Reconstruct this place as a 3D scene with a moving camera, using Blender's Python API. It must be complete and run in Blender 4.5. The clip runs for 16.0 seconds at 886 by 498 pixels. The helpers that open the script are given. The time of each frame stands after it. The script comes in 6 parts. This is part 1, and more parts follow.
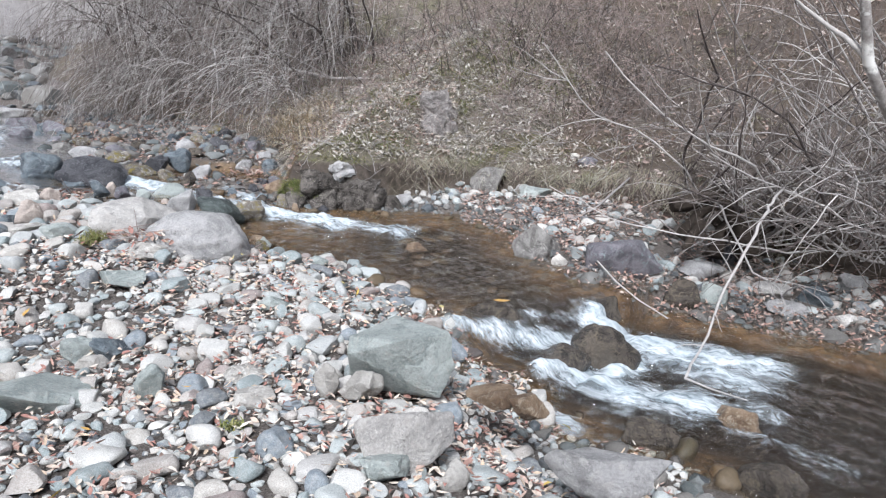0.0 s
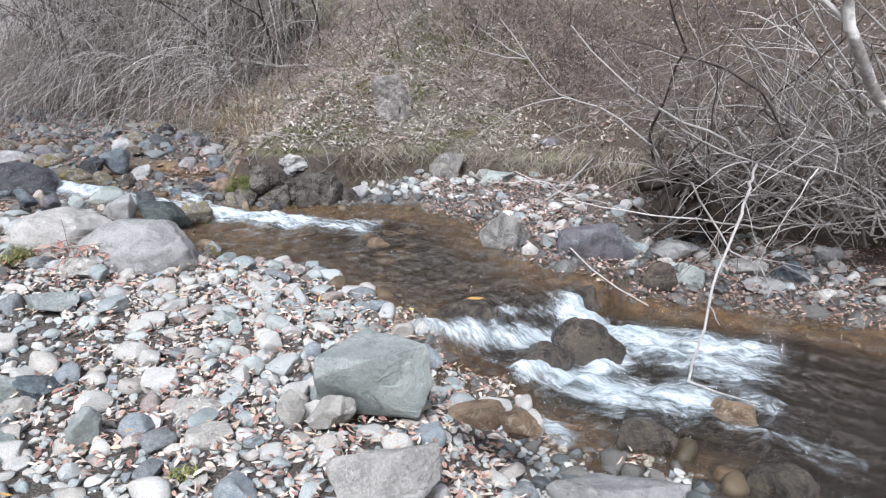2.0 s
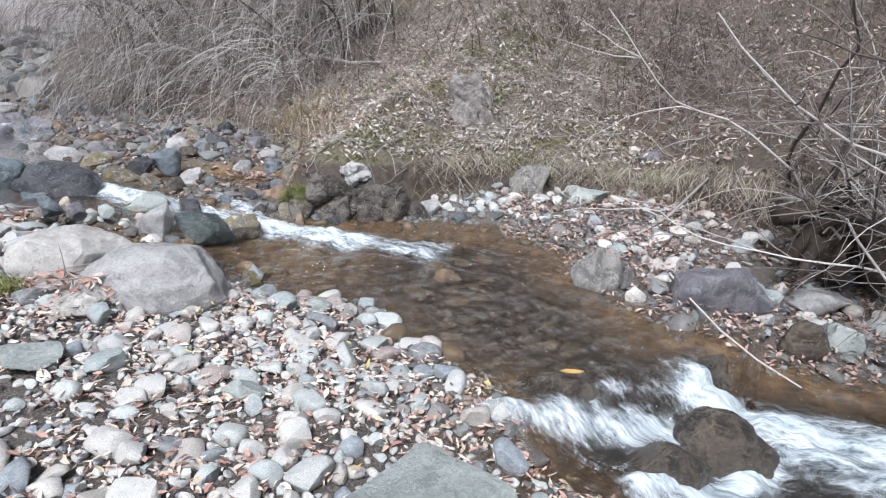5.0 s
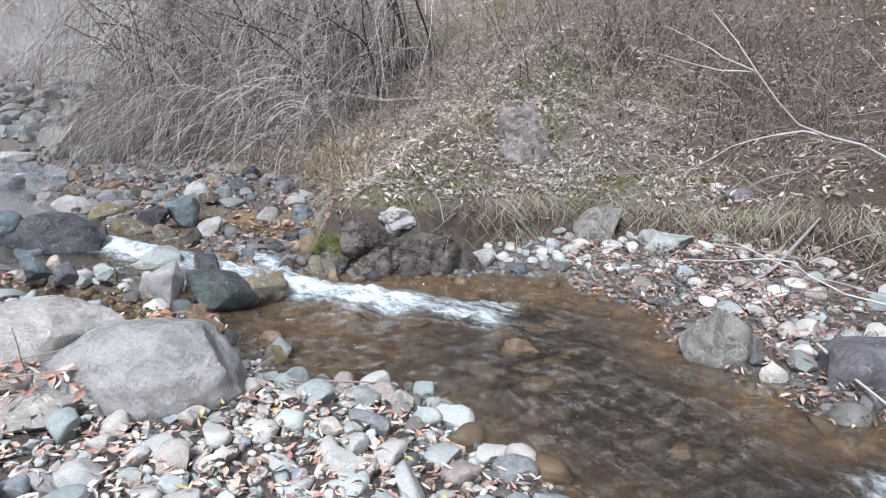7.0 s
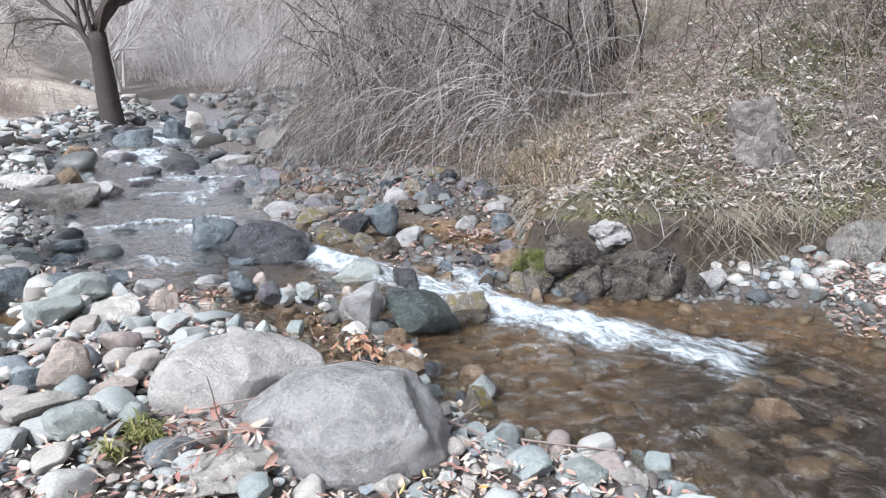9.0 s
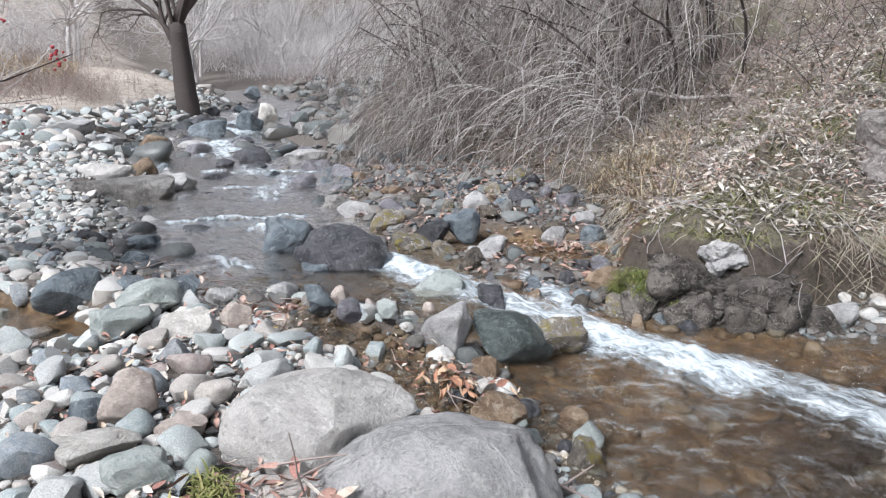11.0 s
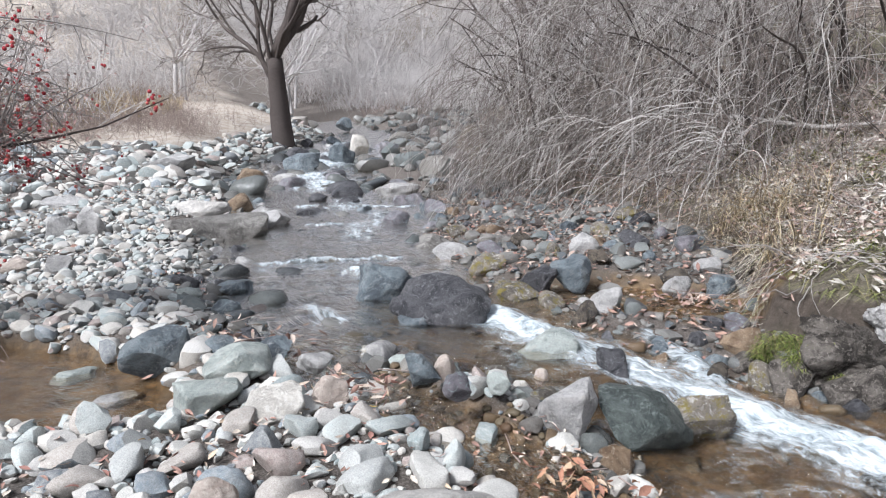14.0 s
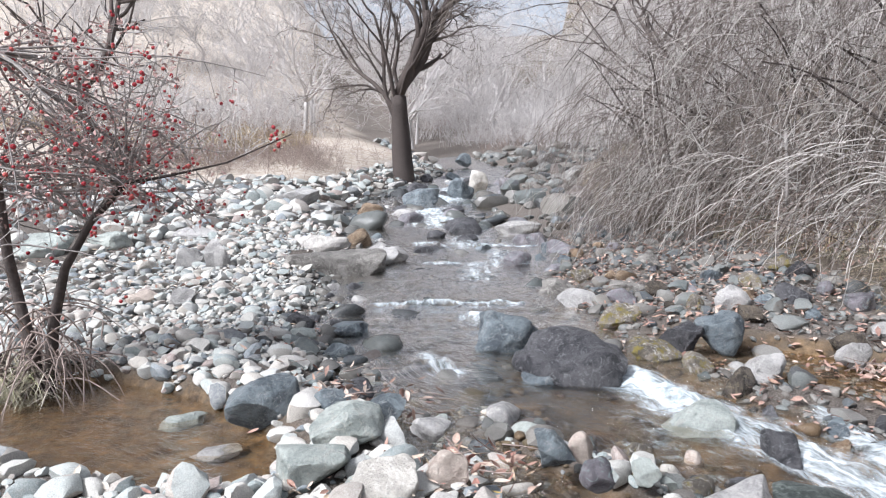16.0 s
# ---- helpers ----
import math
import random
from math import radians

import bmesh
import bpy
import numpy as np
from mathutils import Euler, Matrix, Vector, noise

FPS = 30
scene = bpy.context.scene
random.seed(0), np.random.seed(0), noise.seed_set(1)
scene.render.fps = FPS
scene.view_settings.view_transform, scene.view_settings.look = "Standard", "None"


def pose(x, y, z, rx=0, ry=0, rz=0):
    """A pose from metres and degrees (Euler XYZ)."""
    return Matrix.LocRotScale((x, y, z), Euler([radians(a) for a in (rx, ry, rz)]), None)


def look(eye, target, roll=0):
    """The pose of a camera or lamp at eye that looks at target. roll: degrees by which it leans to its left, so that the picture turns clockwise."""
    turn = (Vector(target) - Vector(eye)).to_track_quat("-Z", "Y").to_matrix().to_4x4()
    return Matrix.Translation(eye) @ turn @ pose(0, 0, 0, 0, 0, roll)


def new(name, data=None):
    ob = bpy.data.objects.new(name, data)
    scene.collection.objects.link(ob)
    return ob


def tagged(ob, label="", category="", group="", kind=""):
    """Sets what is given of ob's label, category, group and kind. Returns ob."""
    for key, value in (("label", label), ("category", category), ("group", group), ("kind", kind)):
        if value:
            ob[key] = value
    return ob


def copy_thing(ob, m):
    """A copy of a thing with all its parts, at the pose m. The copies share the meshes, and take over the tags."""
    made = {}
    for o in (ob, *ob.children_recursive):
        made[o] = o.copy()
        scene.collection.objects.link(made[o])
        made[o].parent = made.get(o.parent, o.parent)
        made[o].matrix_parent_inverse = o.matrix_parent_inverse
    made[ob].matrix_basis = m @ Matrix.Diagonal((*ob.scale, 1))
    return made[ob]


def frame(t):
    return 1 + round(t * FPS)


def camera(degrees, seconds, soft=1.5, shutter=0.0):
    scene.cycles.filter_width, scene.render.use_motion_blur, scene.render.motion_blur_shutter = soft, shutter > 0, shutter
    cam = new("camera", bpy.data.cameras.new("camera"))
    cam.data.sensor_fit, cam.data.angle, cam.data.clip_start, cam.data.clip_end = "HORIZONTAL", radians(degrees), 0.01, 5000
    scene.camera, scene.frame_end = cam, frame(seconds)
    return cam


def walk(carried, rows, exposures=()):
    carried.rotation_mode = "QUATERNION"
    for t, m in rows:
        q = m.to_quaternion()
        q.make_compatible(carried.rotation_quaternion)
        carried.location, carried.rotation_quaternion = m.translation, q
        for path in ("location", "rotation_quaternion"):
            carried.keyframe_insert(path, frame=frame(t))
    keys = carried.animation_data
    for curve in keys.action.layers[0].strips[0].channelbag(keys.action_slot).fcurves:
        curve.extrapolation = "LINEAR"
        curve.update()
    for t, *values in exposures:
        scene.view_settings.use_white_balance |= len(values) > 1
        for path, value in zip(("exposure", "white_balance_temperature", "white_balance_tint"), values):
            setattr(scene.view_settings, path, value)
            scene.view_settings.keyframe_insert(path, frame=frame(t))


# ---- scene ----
cam = camera(66.2, 16.0, soft=1.2)

PATH = [
    (0, (0.287, -2.706, 1.686), (0.429, -0.772, 1.196), 2.6),
    (0.5, (0.292, -2.592, 1.684), (0.536, -0.671, 1.183), 2.4),
    (1, (0.259, -2.441, 1.677), (0.596, -0.541, 1.15), 1.2),
    (1.5, (0.232, -2.364, 1.674), (0.582, -0.48, 1.102), 1.2),
    (2, (0.253, -2.314, 1.681), (0.519, -0.405, 1.148), 0.4),
    (2.5, (0.331, -2.178, 1.647), (0.526, -0.261, 1.109), 2.3),
    (3, (0.401, -2.027, 1.616), (0.564, -0.111, 1.068), 0.8),
    (3.5, (0.411, -1.673, 1.563), (0.749, 0.238, 1.079), 1.1),
    (4, (0.35, -1.44, 1.626), (0.756, 0.446, 1.1), 0.7),
    (4.5, (0.306, -1.28, 1.65), (0.533, 0.619, 1.065), 2.2),
    (5, (0.285, -1.169, 1.653), (0.352, 0.757, 1.117), 1.5),
    (5.2, (0.256, -1.086, 1.625), (0.33, 0.851, 1.131), 1.2),
    (7.3, (-0.025, 0.049, 1.495), (-0.042, 2.007, 1.087), -0.0),
    (7.5, (-0.077, 0.14, 1.502), (-0.034, 2.099, 1.097), -0.7),
    (8, (-0.171, 0.279, 1.54), (-0.311, 2.227, 1.108), -1.1),
    (8.5, (-0.188, 0.397, 1.579), (-0.614, 2.305, 1.157), -0.8),
    (9, (-0.192, 0.473, 1.582), (-0.744, 2.347, 1.154), -2.0),
    (9.2, (-0.204, 0.489, 1.581), (-0.797, 2.351, 1.156), -2.4),
    (11.3, (-0.567, 0.914, 1.642), (-1.313, 2.717, 1.205), -0.8),
    (11.5, (-0.569, 0.94, 1.662), (-1.359, 2.725, 1.227), -1.6),
    (12, (-0.599, 0.966, 1.667), (-1.454, 2.715, 1.209), -1.9),
    (12.5, (-0.707, 1.019, 1.664), (-1.625, 2.736, 1.211), -1.5),
    (13, (-0.822, 1.115, 1.675), (-1.735, 2.836, 1.225), -1.5),
    (13.5, (-0.867, 1.172, 1.695), (-1.769, 2.908, 1.282), -2.1),
    (14, (-0.912, 1.291, 1.717), (-1.86, 3.016, 1.359), -1.7),
    (14.5, (-0.938, 1.396, 1.732), (-1.993, 3.056, 1.372), -1.4),
    (15, (-0.958, 1.42, 1.758), (-2.111, 3.022, 1.439), -1.9),
    (15.5, (-1.049, 1.495, 1.756), (-2.231, 3.091, 1.521), -0.9),
    (16, (-1.226, 1.628, 1.736), (-2.459, 3.183, 1.488), -1.3),
]
walk(cam, [(t, look(eye, target, roll)) for t, eye, target, roll in PATH],
     exposures=((0, 0.74, 5900, 11), (4.0, 0.82, 5880, 11), (5.2, 0.82, 5900, 11), (7.4, 0.90, 5850, 11), (8.0, 1.02, 5850, 11), (8.5, 1.0, 5850, 11), (9.0, 0.92, 5900, 11), (12.5, 0.82, 6020, 11), (14, 0.86, 6030, 11), (14.5, 0.92, 6030, 11), (16, 1.05, 6080, 12)))


# ---- light ----
world = bpy.data.worlds.new("overcast_sky")
scene.world = world
world.use_nodes = True
wn = world.node_tree.nodes
sky = wn.new("ShaderNodeTexSky")
sky.sky_type, sky.sun_disc = "NISHITA", False
sky.sun_elevation, sky.sun_rotation = radians(48), radians(200)
sky.dust_density, sky.air_density = 3.0, 1.0
veil = wn.new("ShaderNodeHueSaturation")
veil.inputs["Saturation"].default_value = 0.30
world.node_tree.links.new(sky.outputs[0], veil.inputs["Color"])
world.node_tree.links.new(veil.outputs[0], wn["Background"].inputs["Color"])
wn["Background"].inputs["Strength"].default_value = 0.092
sun = new("sun", bpy.data.lights.new("sun", "SUN"))
sun.data.energy, sun.data.angle, sun.data.color = 2.9, radians(13), (1.0, 0.985, 0.96)
sun.matrix_world = look((-4, -12, 16), (0, 2, 0))


# ---- materials ----


class Nodes:
    """A short way to write node trees."""

    def __init__(self, name):
        self.mat = bpy.data.materials.new(name)
        self.mat.use_nodes = True
        self.tree = self.mat.node_tree
        self.bsdf = self.tree.nodes["Principled BSDF"]
        self.out = self.tree.nodes["Material Output"]

    def add(self, kind, _props=None, **inputs):
        n = self.tree.nodes.new("ShaderNode" + kind)
        for k, v in (_props or {}).items():
            setattr(n, k, v)
        for k, v in inputs.items():
            self.put(n.inputs[int(k[1:])] if k[0] == "i" and k[1:].isdigit() else n.inputs[k.replace("_", " ")], v)
        return n

    def put(self, socket, v):
        if hasattr(v, "is_linked"):
            self.tree.links.new(v, socket)
        else:
            socket.default_value = v

    def noise(self, scale, detail=4.0, rough=0.55, vec=None, warp=0.0):
        n = self.add("TexNoise", Scale=scale, Detail=detail, Roughness=rough, Distortion=warp)
        self.put(n.inputs["Vector"], vec if vec is not None else self.coord())
        return n.outputs["Fac"]

    def coord(self):
        return self.add("TexCoord").outputs["Object"]

    def place(self):
        return self.add("NewGeometry").outputs["Position"]

    def ramp(self, fac, *stops, mode="LINEAR"):
        n = self.add("ValToRGB", Fac=fac)
        n.color_ramp.interpolation = mode
        e = n.color_ramp.elements
        while len(e) < len(stops):
            e.new(0.5)
        for el, (pos, c) in zip(e, stops):
            el.position, el.color = pos, (*c, 1) if len(c) == 3 else c
        return n.outputs["Color"]

    def mix(self, fac, a, b, blend="MIX"):
        n = self.add("Mix", {"data_type": "RGBA", "blend_type": blend})
        for s, v in ((n.inputs[0], fac), (n.inputs[6], a), (n.inputs[7], b)):
            self.put(s, (*v, 1) if isinstance(v, tuple) and len(v) == 3 else v)
        return n.outputs[2]

    def math(self, op, a, b=0.0):
        n = self.add("Math", {"operation": op}, i0=a, i1=b)
        return n.outputs[0]

    def bump(self, height, strength=0.4, distance=0.02):
        n = self.add("Bump", Strength=strength, Distance=distance, Height=height)
        self.put(self.bsdf.inputs["Normal"], n.outputs[0])

    def done(self, color, rough=0.8, spec=0.35):
        self.put(self.bsdf.inputs["Base Color"], (*color, 1) if isinstance(color, tuple) else color)
        self.put(self.bsdf.inputs["Roughness"], rough)
        self.put(self.bsdf.inputs["Specular IOR Level"], spec)
        return self.mat


def grey(v):
    return (v, v, v)


def cobble_material(name, islands, dim=1.0, rough=0.75, tint=(1.0, 1.0, 1.0)):
    """River stones of many colours; each stone takes its own."""
    m = Nodes(name)
    pick = m.add("NewGeometry").outputs["Random Per Island"] if islands else m.add("ObjectInfo").outputs["Random"]
    tone = [(0.0, (0.48, 0.47, 0.44)), (0.09, (0.47, 0.50, 0.485)), (0.18, (0.27, 0.315, 0.315)), (0.27, (0.50, 0.465, 0.42)), (0.36, (0.38, 0.415, 0.405)), (0.44, (0.58, 0.565, 0.53)),
            (0.53, (0.20, 0.235, 0.265)), (0.60, (0.41, 0.37, 0.335)), (0.68, (0.50, 0.48, 0.455)), (0.76, (0.14, 0.155, 0.17)), (0.82, (0.42, 0.43, 0.42)), (0.90, (0.54, 0.51, 0.47)), (0.96, (0.30, 0.24, 0.22))]
    base = m.ramp(pick, *[(p, tuple(dim * c * t for c, t in zip(col, tint))) for p, col in tone], mode="CONSTANT")
    spot = m.noise(38.0, 7.0, 0.75, m.place())
    grain = m.noise(190.0, 4.0, 0.65, m.place())
    c = m.mix(m.ramp(spot, (0.38, grey(0)), (0.68, grey(1))), base, tuple(dim * c * t for c, t in zip((0.62, 0.60, 0.56), tint)))
    c = m.mix(0.42, base, c)
    c = m.mix(m.ramp(m.noise(9.0, 6.0, 0.75, m.place()), (0.52, grey(0)), (0.78, grey(0.6))), c, (0.17 * dim, 0.16 * dim, 0.14 * dim))
    c = m.mix(0.42, c, m.ramp(grain, (0.3, grey(0.08)), (0.7, grey(0.75))), "OVERLAY")
    m.bump(m.math("ADD", m.math("MULTIPLY", spot, 0.7), m.math("MULTIPLY", grain, 0.3)), 0.6, 0.012)
    return m.done(c, rough, 0.3)


def rock_material(name, light, dark, vein=(0.55, 0.53, 0.5), rough=0.8, scale=1.0, moss=0.0, spec=0.3):
    """One boulder: mottled, veined, pitted, with pale lichen and some moss."""
    m = Nodes(name)
    big = m.noise(5.5 * scale, 9.0, 0.7, m.place(), 0.8)
    fine = m.noise(70.0 * scale, 8.0, 0.75, m.place())
    c = m.mix(m.ramp(big, (0.42, grey(0)), (0.56, grey(1))), dark, light)
    c = m.mix(m.ramp(m.noise(17.0 * scale, 8.0, 0.78, m.place(), 1.5), (0.53, grey(0)), (0.61, grey(0.9))), c, vein)
    c = m.mix(m.ramp(m.noise(28.0 * scale, 6.0, 0.7, m.place()), (0.60, grey(0)), (0.68, grey(0.7))), c, tuple(0.55 * v for v in dark))
    c = m.mix(m.ramp(m.noise(2.4 * scale, 5.0, 0.6, m.place(), 0.5), (0.46, grey(0)), (0.60, grey(0.38))), c, tuple(0.72 * v for v in dark))
    c = m.mix(0.42, c, m.ramp(fine, (0.25, grey(0.12)), (0.75, grey(0.8))), "OVERLAY")
    if moss:
        lawn = m.noise(13.0, 7.0, 0.75, m.place())
        c = m.mix(m.ramp(lawn, (0.62 - moss * 0.4, grey(0)), (0.70 - moss * 0.35, grey(0.9))), c, m.mix(m.noise(60.0, vec=m.place()), (0.10, 0.085, 0.02), (0.30, 0.24, 0.06)))
    m.bump(m.math("ADD", m.math("MULTIPLY", big, 1.0), m.math("MULTIPLY", fine, 0.4)), 1.0, 0.05)
    return m.done(c, rough, spec)


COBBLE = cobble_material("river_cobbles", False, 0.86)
COBBLE_JOINED = cobble_material("river_gravel", True, 0.92)
# darker copy of the gravel colours: damp water's edge, far shore, far-beach pebbles
COBBLE_DARK = cobble_material("dark_river_gravel", True, 0.38, 0.4)
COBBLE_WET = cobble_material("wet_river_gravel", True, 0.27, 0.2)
COBBLE_BED = cobble_material("silted_bed_stones", True, 0.26, 0.4, (1.0, 0.74, 0.48))
ROCK_GREY = rock_material("grey_boulder", (0.50, 0.485, 0.475), (0.32, 0.312, 0.305))
ROCK_TAUPE = rock_material("taupe_boulder", (0.66, 0.63, 0.59), (0.48, 0.455, 0.43), (0.74, 0.715, 0.67))
ROCK_GREEN = rock_material("green_grey_boulder", (0.50, 0.535, 0.505), (0.33, 0.365, 0.345), (0.5, 0.5, 0.46))
ROCK_BLUE = rock_material("blue_grey_boulder", (0.20, 0.235, 0.255), (0.075, 0.09, 0.105), (0.3, 0.315, 0.32), 0.5)
ROCK_BLACK = rock_material("dark_basalt_boulder", (0.10, 0.098, 0.105), (0.035, 0.035, 0.04), (0.2, 0.2, 0.21), 0.5)
ROCK_WET = rock_material("wet_dark_rock", (0.12, 0.10, 0.08), (0.04, 0.034, 0.029), (0.17, 0.14, 0.10), 0.15, spec=0.7)
ROCK_DIM = rock_material("dim_grey_boulder", (0.30, 0.285, 0.265), (0.15, 0.14, 0.13), (0.42, 0.40, 0.37))
ROCK_PURPLE = rock_material("purple_grey_boulder", (0.27, 0.25, 0.27), (0.14, 0.13, 0.145), (0.3, 0.36, 0.36), 0.6)
ROCK_PINK = rock_material("pink_cream_stone", (0.58, 0.50, 0.44), (0.44, 0.36, 0.31), (0.66, 0.6, 0.54))
ROCK_WHITE = rock_material("white_stone", (0.66, 0.63, 0.58), (0.46, 0.43, 0.39), (0.72, 0.70, 0.66))
ROCK_BROWN = rock_material("brown_stone", (0.30, 0.22, 0.15), (0.15, 0.10, 0.065), (0.4, 0.34, 0.26), 0.45)
ROCK_MOSSY = rock_material("mossy_yellow_rock", (0.24, 0.21, 0.175), (0.10, 0.088, 0.075), moss=0.27)
ROCK_DARKGREEN = rock_material("dark_green_layered_rock", (0.14, 0.16, 0.152), (0.045, 0.055, 0.052), (0.22, 0.25, 0.235), 0.45)
ROCK_EARTHY = rock_material("earthy_bank_rock", (0.17, 0.15, 0.132), (0.04, 0.034, 0.029), (0.30, 0.27, 0.24), scale=1.5)
ROCK_HILL = rock_material("weathered_hill_rock", (0.31, 0.28, 0.26), (0.14, 0.125, 0.117), (0.44, 0.415, 0.39))


def ground_material():
    m = Nodes("stony_ground")
    pos = m.place()
    hill = m.add("Attribute", {"attribute_name": "hill"}).outputs["Fac"]
    wet = m.add("Attribute", {"attribute_name": "wet"}).outputs["Fac"]
    soil = m.ramp(m.noise(24.0, 8.0, 0.75, pos), (0.25, (0.04, 0.032, 0.027)), (0.5, (0.10, 0.082, 0.07)), (0.75, (0.21, 0.18, 0.16)))
    grit = m.ramp(m.noise(95.0, 3.0, 0.6, pos), (0.3, (0.06, 0.05, 0.044)), (0.5, (0.17, 0.15, 0.135)), (0.7, (0.38, 0.35, 0.32)))
    gravel = m.mix(0.55, soil, grit)
    litter = m.ramp(m.noise(38.0, 6.0, 0.8, pos, 0.8), (0.32, (0.05, 0.042, 0.035)), (0.48, (0.15, 0.13, 0.108)), (0.62, (0.27, 0.235, 0.20)), (0.78, (0.42, 0.38, 0.335)))
    green = m.ramp(m.noise(1.3, 5.0, 0.7, pos), (0.45, grey(0)), (0.66, grey(0.6)))
    litter = m.mix(green, litter, (0.15, 0.145, 0.07))
    gully = m.add("Attribute", {"attribute_name": "gully"}).outputs["Fac"]
    rust = m.ramp(m.noise(0.45, 4.0, 0.6, pos), (0.5, grey(0)), (0.66, grey(0.35)))
    litter = m.mix(rust, litter, (0.22, 0.15, 0.115))
    # dark gully earth; the same mask paints shade below the drooping bush
    litter = m.mix(m.math("MULTIPLY", gully, 0.7), litter, m.ramp(m.noise(20.0, 7.0, 0.75, pos), (0.3, (0.035, 0.027, 0.022)), (0.6, (0.12, 0.088, 0.07)), (0.8, (0.22, 0.17, 0.14))))
    c = m.mix(hill, gravel, litter)
    silt = m.ramp(m.noise(7.5, 7.0, 0.75, pos), (0.36, (0.06, 0.042, 0.026)), (0.5, (0.17, 0.112, 0.06)), (0.62, (0.30, 0.20, 0.11)), (0.78, (0.44, 0.31, 0.18)))
    silt = m.mix(m.ramp(m.add("TexVoronoi", {"feature": "F1"}, Vector=pos, Scale=9.0).outputs["Distance"], (0.25, grey(0.55)), (0.5, grey(0))), silt, (0.13, 0.11, 0.085))
    plain = m.add("Attribute", {"attribute_name": "plain"}).outputs["Fac"]
    straw = m.ramp(m.noise(3.0, 8.0, 0.75, pos), (0.3, (0.24, 0.19, 0.15)), (0.5, (0.46, 0.40, 0.34)), (0.7, (0.60, 0.56, 0.51)))
    c = m.mix(plain, c, straw)
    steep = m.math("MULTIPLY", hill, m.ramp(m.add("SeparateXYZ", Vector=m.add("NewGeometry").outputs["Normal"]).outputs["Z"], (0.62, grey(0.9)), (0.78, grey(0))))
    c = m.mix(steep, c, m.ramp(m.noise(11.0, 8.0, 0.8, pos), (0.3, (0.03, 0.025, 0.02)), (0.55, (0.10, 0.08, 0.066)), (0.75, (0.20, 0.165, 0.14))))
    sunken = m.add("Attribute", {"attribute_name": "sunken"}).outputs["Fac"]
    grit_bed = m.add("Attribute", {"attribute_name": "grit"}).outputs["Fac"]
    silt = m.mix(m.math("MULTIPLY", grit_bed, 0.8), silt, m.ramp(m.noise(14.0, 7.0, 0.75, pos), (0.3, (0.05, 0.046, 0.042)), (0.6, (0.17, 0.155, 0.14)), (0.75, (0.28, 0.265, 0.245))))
    # light lost in deep water is put into the bed as near-black
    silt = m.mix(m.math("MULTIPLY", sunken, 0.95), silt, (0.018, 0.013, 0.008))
    c = m.mix(wet, c, silt)
    m.bump(m.noise(60.0, 8.0, 0.8, pos), 0.9, 0.03)
    return m.done(c, m.math("SUBTRACT", 0.95, m.math("MULTIPLY", wet, 0.4)), 0.2)


def water_material(name="stream_water", gloss=7.0):
    m = Nodes(name)
    flow = m.add("Attribute", {"attribute_name": "flow"}).outputs["Vector"]
    foam = m.add("Attribute", {"attribute_name": "foam"}).outputs["Fac"]
    rush = m.add("Attribute", {"attribute_name": "rush"}).outputs["Fac"]
    streak = m.noise(1.0, 4.0, 0.6, m.add("Mapping", Vector=flow, Scale=(3.6, 11.0, 1.0)).outputs[0], 0.25)
    lace = m.noise(1.0, 4.0, 0.6, m.add("Mapping", Vector=flow, Scale=(17.0, 34.0, 1.0)).outputs[0], 0.3)
    ripple = m.noise(1.0, 4.0, 0.6, m.add("Mapping", Vector=flow, Scale=(5.5, 13.0, 1.0)).outputs[0], 1.2)
    height = m.math("ADD", ripple, m.math("MULTIPLY", lace, 0.22))
    calm = m.ramp(m.math("ADD", m.math("MULTIPLY", m.add("SeparateXYZ", Vector=m.place()).outputs["X"], 0.1), 0.7), (0.30, grey(0.30)), (0.50, grey(1.0)))
    bump = m.add("Bump", Strength=calm, Distance=0.15, Height=height).outputs[0]
    froth = m.add("Bump", Strength=0.6, Distance=0.05, Height=m.math("ADD", streak, m.math("MULTIPLY", lace, 0.6))).outputs[0]
    soft_bump = m.add("Bump", Strength=0.18, Distance=0.05, Height=ripple).outputs[0]
    clear = m.add("BsdfRefraction", Color=(0.88, 0.81, 0.70, 1), Roughness=0.0, IOR=1.2, Normal=soft_bump).outputs[0]
    shine = m.add("BsdfGlossy", Color=(1, 1, 1, 1), Roughness=0.06, Normal=bump).outputs[0]
    fres = m.add("Fresnel", IOR=1.42, Normal=bump).outputs[0]
    fres = m.math("MINIMUM", m.math("MULTIPLY", m.math("POWER", fres, 1.5), gloss), 0.95)
    body = m.add("MixShader", Fac=fres, i1=clear, i2=shine).outputs[0]
    white = m.add("BsdfDiffuse", Color=m.ramp(m.math("ADD", m.math("MULTIPLY", streak, 0.6), m.math("MULTIPLY", lace, 0.4)), (0.36, (0.27, 0.33, 0.36)), (0.62, (0.66, 0.70, 0.72))), Normal=froth).outputs[0]
    mask = m.math("ADD", m.math("MULTIPLY", foam, 1.5), m.math("ADD", m.math("MULTIPLY", streak, 1.7), m.math("MULTIPLY", lace, 1.3)))
    mask = m.ramp(m.math("SUBTRACT", mask, 1.86), (0.0, grey(0)), (1.0, grey(0.90)))
    mask = m.math("MULTIPLY", mask, m.math("MINIMUM", m.math("MULTIPLY", foam, 5.0), 1.0))
    out = m.add("MixShader", Fac=mask, i1=body, i2=white).outputs[0]
    m.tree.links.new(out, m.out.inputs["Surface"])
    return m.mat


